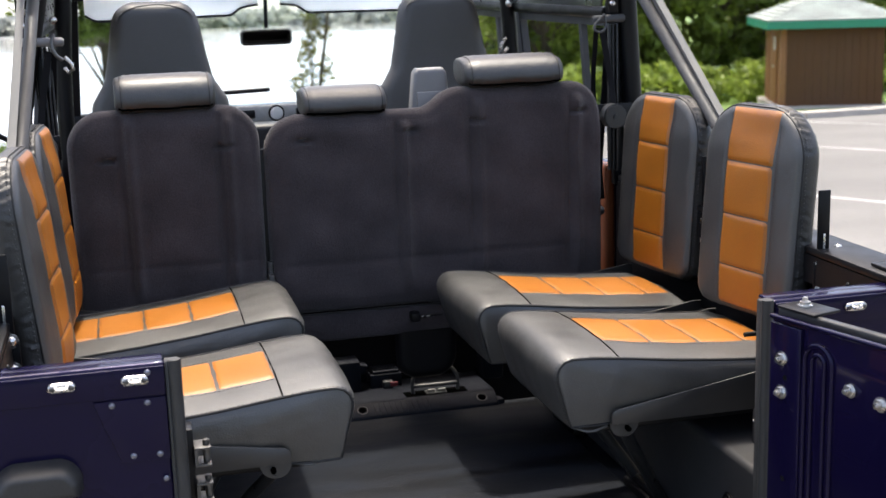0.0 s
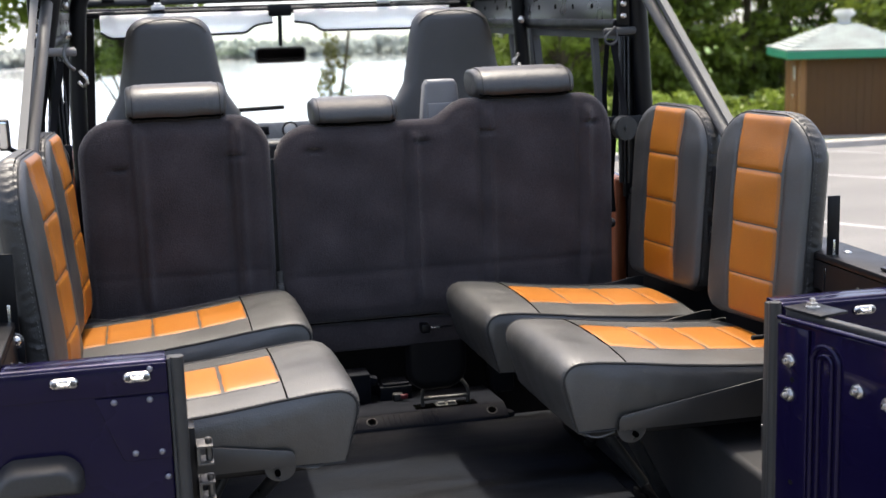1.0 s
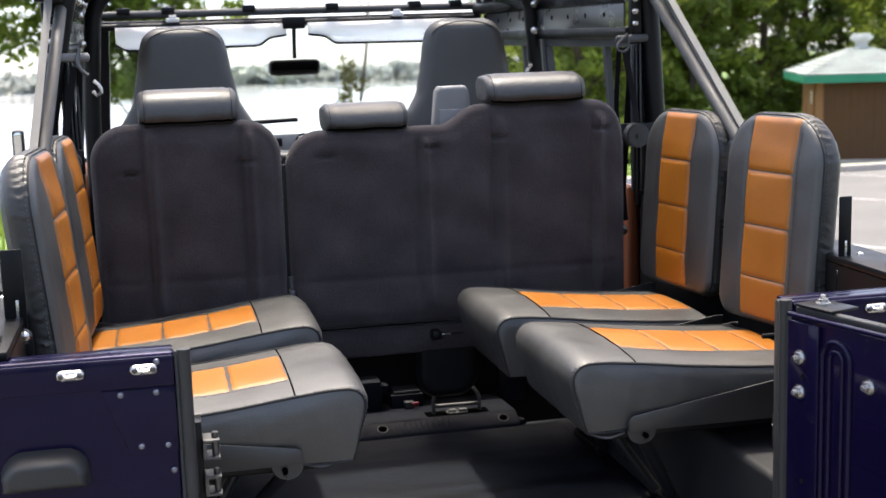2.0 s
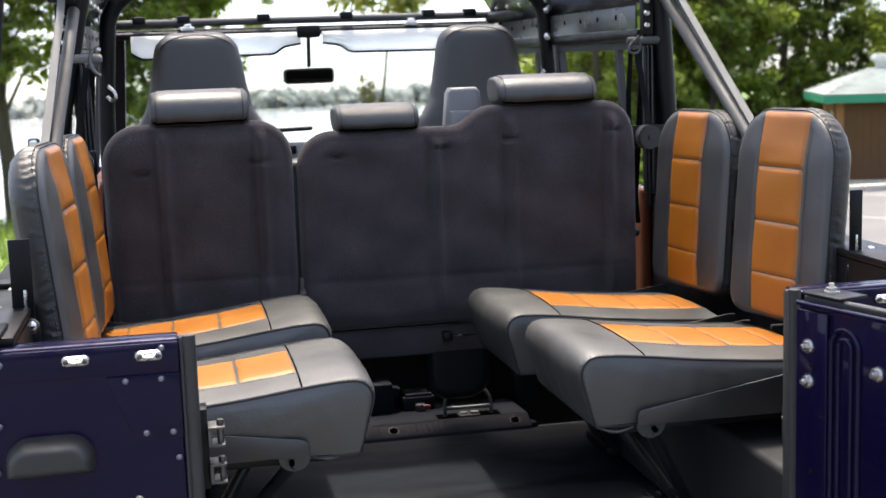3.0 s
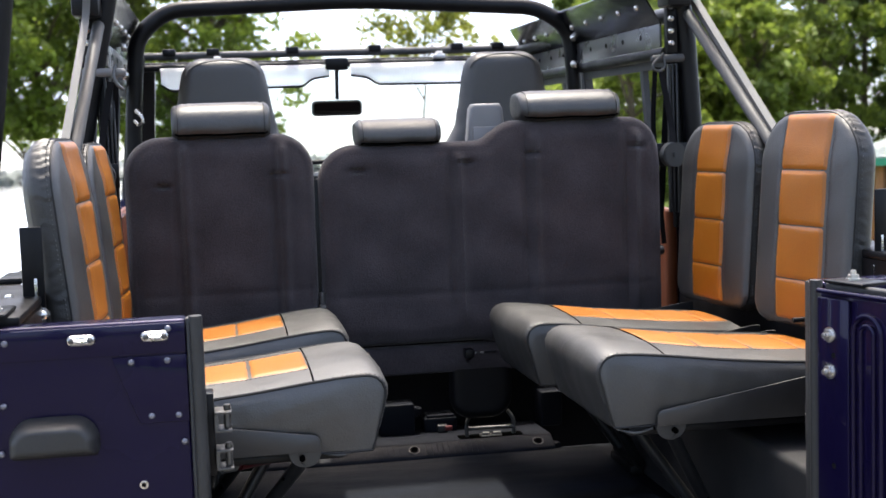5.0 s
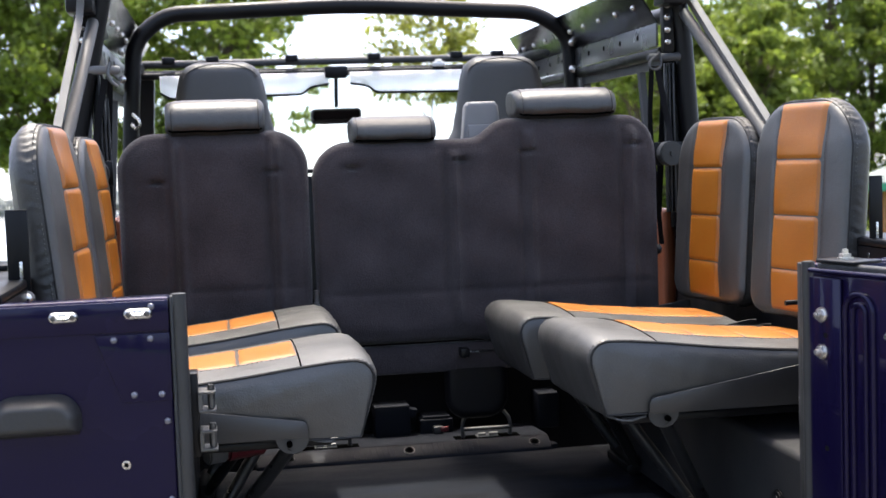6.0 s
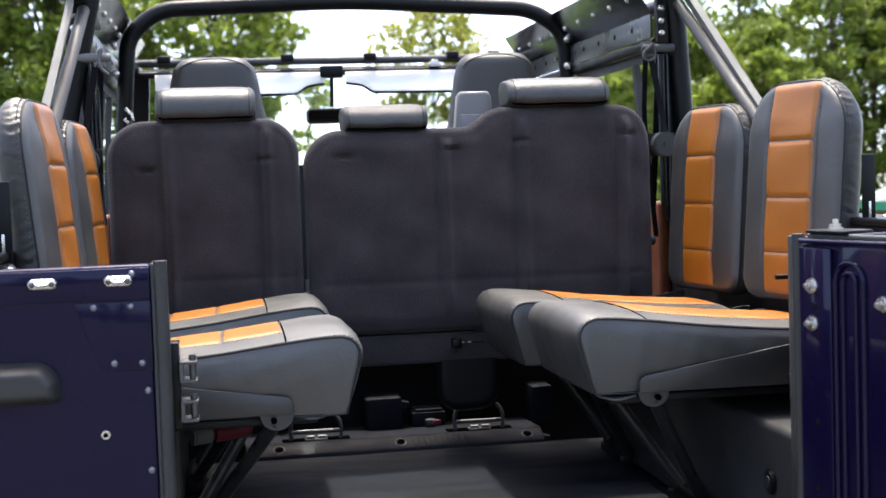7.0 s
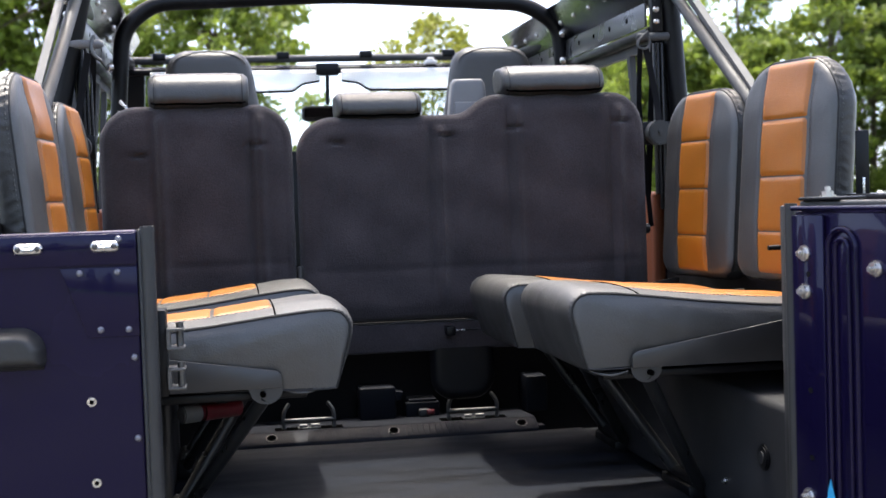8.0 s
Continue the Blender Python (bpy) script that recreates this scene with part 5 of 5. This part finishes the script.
def tree(label, base, height, crown_low, width, trunk_r, leaf, seed, clumps=120, per=55, size=0.13, shape="round", lean=(0, 0)):
    rng = np.random.default_rng(seed)
    x, y, z = base
    top = thing("tree", label, "tree", base)
    way = [(x + lean[0] * k + 0.12 * math.sin(5 * k + seed) * (k > 0), y + lean[1] * k + 0.12 * math.cos(4 * k + seed) * (k > 0), z - 0.1 + height * 0.92 * k) for k in np.linspace(0, 1, 9)]
    wood = [tube(way, trunk_r, 9, taper=trunk_r * 0.15)]
    centres = []
    for i in range(clumps):
        k = rng.uniform(0, 1)
        h = crown_low + (height - crown_low) * k
        if shape == "cone":
            reach = width * (1 - k) ** 0.8 + 0.15
        elif shape == "round":
            reach = width * math.sqrt(max(0.03, 1 - (2 * k - 0.9) ** 2)) if k < 0.95 else width * 0.25
        else:
            reach = width * (0.5 + 0.5 * math.sin(7 * k + seed))
        a = rng.uniform(0, 2 * math.pi)
        rr = reach * rng.uniform(0.25, 1.0)
        t = min(8, int(h / height / 0.92 * 8))
        wx, wy, _ = way[t]
        centres.append((wx + rr * math.cos(a), wy + rr * math.sin(a), z + h, max(0.22, width * rng.uniform(0.10, 0.24))))
        if i % 4 == 0 and (trunk_r > 0.1 or k > 0.4):
            j = max(1, t - 1)
            wood.append(tube([way[j], ((wx + centres[-1][0]) / 2, (wy + centres[-1][1]) / 2, (way[j][2] + z + h) / 2 + 0.1), centres[-1][:3]], trunk_r * 0.28, 5, taper=trunk_r * 0.05))
    part("trunk", join(*wood), M_BARK, top)
    me = leaf_cloud(rng, centres, per, (1, 1, 0.75), size)
    me.materials.append(leaf)
    ob = new("crown", me)
    ob.parent = top
    ob.matrix_parent_inverse = PLACE[top.name].inverted()
    tagged(ob, kind="stuff")
    return top


def at_ground(x, y):
    return (x, y, ground_z(x, y) - 0.02)


# leafy trees along the lake bank
tree("leafy lakeside tree with a dense green crown and bare trunk", at_ground(-0.55, 28.0), 9.3, 2.4, 2.5, 0.17, M_LEAF, 3, 300, 80, 0.10)
tree("leafy lakeside tree with a broad green crown", at_ground(-6.6, 27.0), 10.5, 3.2, 3.6, 0.22, M_LEAF, 5, 280, 75, 0.10)
tree("tall leafy tree with a dense green crown on the bank", at_ground(-11.5, 27.0), 11.0, 3.0, 4.0, 0.25, M_LEAF, 8, 260, 75, 0.11)
tree("leafy lakeside tree with a full green crown", at_ground(-9.0, 29.0), 11.0, 3.2, 3.6, 0.22, M_LEAF, 14, 280, 75, 0.11)
tree("leafy lakeside tree with a full green crown", at_ground(-4.2, 28.6), 10.6, 3.4, 3.0, 0.20, M_LEAF, 15, 240, 75, 0.11)
tree("thin young tree with yellow-green leaves", at_ground(3.45, 24.0), 6.35, 4.1, 1.5, 0.045, M_LEAF_YEL, 11, 110, 34, 0.075, lean=(0.4, 0))
# woods beside the hut
for i, (x, y, h, lo, w, leaf, shp) in enumerate((
        (11.2, 33, 7.6, 0.6, 2.3, M_LEAF, "round"), (13.6, 36, 7.4, 0.8, 2.6, M_LEAF, "round"), (16.4, 39, 7.6, 0.6, 2.6, M_LEAF, "round"),
        (15.2, 34, 7.4, 0.5, 2.3, M_LEAF, "round"), (18.4, 36, 9.6, 0.5, 2.6, M_LEAF, "round"), (20.8, 38, 12.0, 0.6, 3.0, M_LEAF_DARK, "cone"),
        (23.2, 35, 11.0, 0.6, 2.7, M_LEAF, "round"), (26.5, 37, 10.5, 0.5, 3.0, M_LEAF, "round"), (21.8, 32, 7.6, 0.8, 2.4, M_LEAF, "round"),
        (30.5, 35, 11.0, 0.5, 3.2, M_LEAF_DARK, "round"), (12.2, 42, 8.0, 0.6, 3.0, M_LEAF_DARK, "cone"), (25.0, 43, 12.0, 0.8, 3.4, M_LEAF_DARK, "cone"),
        (18.8, 44, 12.6, 0.6, 3.2, M_LEAF, "round"), (13.2, 40, 8.0, 0.5, 2.4, M_LEAF, "round"))):
    tree("dark conifer in the woods behind the parking lot" if shp == "cone" else "leafy green tree in the woods behind the parking lot",
         at_ground(x, y), h, lo, w, 0.16, leaf, 20 + i, 170, 60, 0.14, shp)


def shrub(base, r, h, leaf, seed, label):
    rng = np.random.default_rng(seed)
    top = thing("shrub", label, "shrub", base, "shrubs at the lot's edge")
    cl = [(base[0] + rng.uniform(-r, r), base[1] + rng.uniform(-r, r) * 0.6, base[2] + h * rng.uniform(0.25, 0.85), 0.4 * r) for _ in range(16)]
    stems = [tube([base, c[:3]], 0.02, 5, taper=0.006) for c in cl[:6]]
    part("stems", join(*stems), M_BARK, top)
    me = leaf_cloud(rng, cl, 70, (1, 1, 0.8), 0.10)
    me.materials.append(leaf)
    ob = new("leaves", me)
    ob.parent = top
    ob.matrix_parent_inverse = PLACE[top.name].inverted()
    tagged(ob, kind="stuff")


for i in range(12):
    x = 9.6 + i * 0.95
    y = 28.6 + (i % 3) * 0.8
    shrub(at_ground(x, y), 0.9, 0.95 + 0.25 * (i % 2), M_BLADE, 60 + i, "bright green leafy shrub beside the parking lot")

def bush(base, r, h, seed):
    """A slender half-dry bush, widest low down."""
    rng = np.random.default_rng(seed)
    top = thing("slender_bush", "slender half-dry bush with brownish leaves round a thin trunk", "bush", base)
    cl = []
    for k in np.linspace(0.08, 1, 34):
        w = r * (1.1 - 0.75 * k)
        cl.append((base[0] + rng.uniform(-w, w) + 0.1 * k, base[1] + rng.uniform(-w, w), base[2] + h * k, 0.22 * r + 0.05))
    stems = [tube([base, ((base[0] + c[0]) / 2, c[1], (base[2] + c[2]) / 2), c[:3]], 0.018, 5, taper=0.005) for c in cl[::3]]
    part("stems", join(*stems), M_BARK, top)
    me = leaf_cloud(rng, cl, 30, (1, 1, 1.2), 0.058)
    me.materials.append(M_LEAF_BROWN)
    ob = new("leaves", me)
    ob.parent = top
    ob.matrix_parent_inverse = PLACE[top.name].inverted()
    tagged(ob, kind="stuff")


bush(at_ground(3.35, 24.3), 0.50, 2.65, 90)

# unseen woods added behind the vehicle, beyond the lot, for darker paint reflections
for i, (x, y, h) in enumerate(((-24, -46, 10), (-9, -49, 11), (-1, -46, 9.5), (14, -50, 11), (20, -46, 10))):
    tree("unseen leafy tree added behind the parking lot to be reflected", at_ground(x, y), h, 0.6, 3.2, 0.2, M_LEAF_DARK, 120 + i, 90, 60, 0.2)

# far woods across the lake, their haze carried by the leaf colour
rng = np.random.default_rng(4)
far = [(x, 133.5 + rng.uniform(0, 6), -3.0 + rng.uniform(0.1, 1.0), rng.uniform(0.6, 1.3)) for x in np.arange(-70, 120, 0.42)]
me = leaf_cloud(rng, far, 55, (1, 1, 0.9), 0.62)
me.materials.append(M_HILL_HAZED)
tagged(new("hazed_far_woods", me), "green woods on the far shore, haze put into their pale leaf colour", "woods", kind="stuff")

# tall grass along the bank
rng = np.random.default_rng(6)
verts, faces = [], []
for x, y in zip(rng.uniform(-14, 10, 9000), rng.uniform(15, 29.5, 9000)):
    if x > 2.6 and y < 22:
        continue
    z, h, a = ground_z(x, y), rng.uniform(0.08, 0.30), rng.uniform(0, 6.28)
    dx, dy, k = 0.025 * math.cos(a), 0.025 * math.sin(a), len(verts)
    verts += [(x - dx, y - dy, z), (x + dx, y + dy, z), (x + rng.uniform(-0.06, 0.06), y, z + h)]
    faces.append((k, k + 1, k + 2))
me = bpy.data.meshes.new("grass")
me.from_pydata(verts, [], faces)
me.materials.append(M_BLADE)
tagged(new("grass", me), "tall green grass on the lake bank", "grass", kind="stuff")


# ---- hut ----
M_VENT = material("white_vent_paint", (0.62, 0.61, 0.57), 0.5, vary=0.1, scale=3, fine=40, bump=0.1, depth=0.002)


def hut():
    base = Vector((15.79, 25.8, ground_z(16, 25) - 0.03))
    top = thing("hut", "small brown wooden hut with a pale hipped roof and green eaves", "hut", base)
    m = Matrix.Translation(base) @ pose(0, 0, 0, 0, 0, -19)
    h, w = 1.93, 1.15
    part("foundation", moved(box(-w - 0.15, w + 0.15, -w - 0.15, w + 0.15, -0.3, 0.1, 0.02), m), M_CONCRETE, top)
    # light and shade are put into the wall colours, side against front
    for name, (x0, x1, y0, y1), mat in (("front_wall", (-w, w, -w, -w + 0.1), M_HUT_SHADED), ("back_wall", (-w, w, w - 0.1, w), M_HUT_SHADED),
                                        ("side_wall", (-w, -w + 0.1, -w + 0.1, w - 0.1), M_HUT_LIT), ("side_wall", (w - 0.1, w, -w + 0.1, w - 0.1), M_HUT_SHADED)):
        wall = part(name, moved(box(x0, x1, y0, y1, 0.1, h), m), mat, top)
        if name == "front_wall":
            for i in range(13):
                x = -w + 0.02 + i * (2 * w - 0.04) / 13
                part("board", moved(box(x, x + (2 * w - 0.04) / 13 - 0.004, -w - 0.010, -w, 0.14, h - 0.05, 0.004, 1), m), M_HUT_SHADED, wall)
    side = part("door", moved(box(-w - 0.03, -w, -0.55, 0.30, 0.12, 1.80, 0.006), m), M_HUT_LIT, top, "brown painted wooden door")
    part("door_frame", join(moved(box(-w - 0.05, -w - 0.001, -0.66, -0.56, 0.1, 1.88, 0.006), m), moved(box(-w - 0.05, -w - 0.001, 0.31, 0.41, 0.1, 1.88, 0.006), m),
                            moved(box(-w - 0.05, -w - 0.001, -0.56, 0.31, 1.81, 1.88, 0.006), m)), M_HUT_LIT, top)
    part("door_handle", moved(rod((-w - 0.07, -0.48, 0.98), (-w - 0.07, -0.38, 0.98), 0.03, 10, 0.006), m), M_STEEL, side, "bright metal door handle")
    part("notice", moved(box(-w - 0.04, -w - 0.028, -0.45, -0.29, 1.35, 1.66, 0.004), m), M_LINE, side, "small pale notice plate")
    part("corner_board", moved(box(-w - 0.03, -w + 0.1, -w - 0.03, -w + 0.1, 0.1, h, 0.01), m), M_HUT_LIT, top)
    e, rise = w + 0.40, 0.56
    part("eaves_trim", moved(join(box(-e, e, -e, -e + 0.04, h - 0.05, h + 0.13), box(-e, e, e - 0.04, e, h - 0.05, h + 0.13),
                                  box(-e, -e + 0.04, -e + 0.04, e - 0.04, h - 0.05, h + 0.13), box(e - 0.04, e, -e + 0.04, e - 0.04, h - 0.05, h + 0.13)), m), M_GREEN, top, "green painted eaves board")
    part("soffit", moved(box(-e + 0.04, e - 0.04, -e + 0.04, e - 0.04, h, h + 0.03), m), M_HUT_SHADED, top)
    n = 9
    for face in range(4):
        turn = m @ pose(0, 0, 0, 0, 0, 90 * face)
        for i in range(n):
            k0, k1 = i / n, (i + 1) / n + 0.012
            a, b = e + (0.2 - e) * k0, e + (0.2 - e) * min(1, k1)
            z0, z1 = h + 0.13 + rise * k0, h + 0.13 + rise * min(1, k1)
            bm = bmesh.new()
            vs = [bm.verts.new(p) for p in ((-a, -a, z0 + 0.035), (a, -a, z0 + 0.035), (b, -b, z1), (-b, -b, z1), (-a, -a, z0 - 0.01), (a, -a, z0 - 0.01), (b, -b, z1 - 0.02), (-b, -b, z1 - 0.02))]
            for q in ((0, 1, 2, 3), (4, 7, 6, 5), (0, 4, 5, 1), (1, 5, 6, 2), (2, 6, 7, 3), (3, 7, 4, 0)):
                bm.faces.new([vs[t] for t in q])
            part("roof_panel", moved(bm, turn), M_ROOF, top, smooth=False)
    zt = h + 0.13 + rise
    part("vent", moved(join(rod((0, 0, zt - 0.05), (0, 0, zt + 0.16), 0.15, 16), rod((0, 0, zt + 0.14), (0, 0, zt + 0.32), 0.26, 20, 0.05)), m), M_VENT, top, "round white roof vent")


hut()
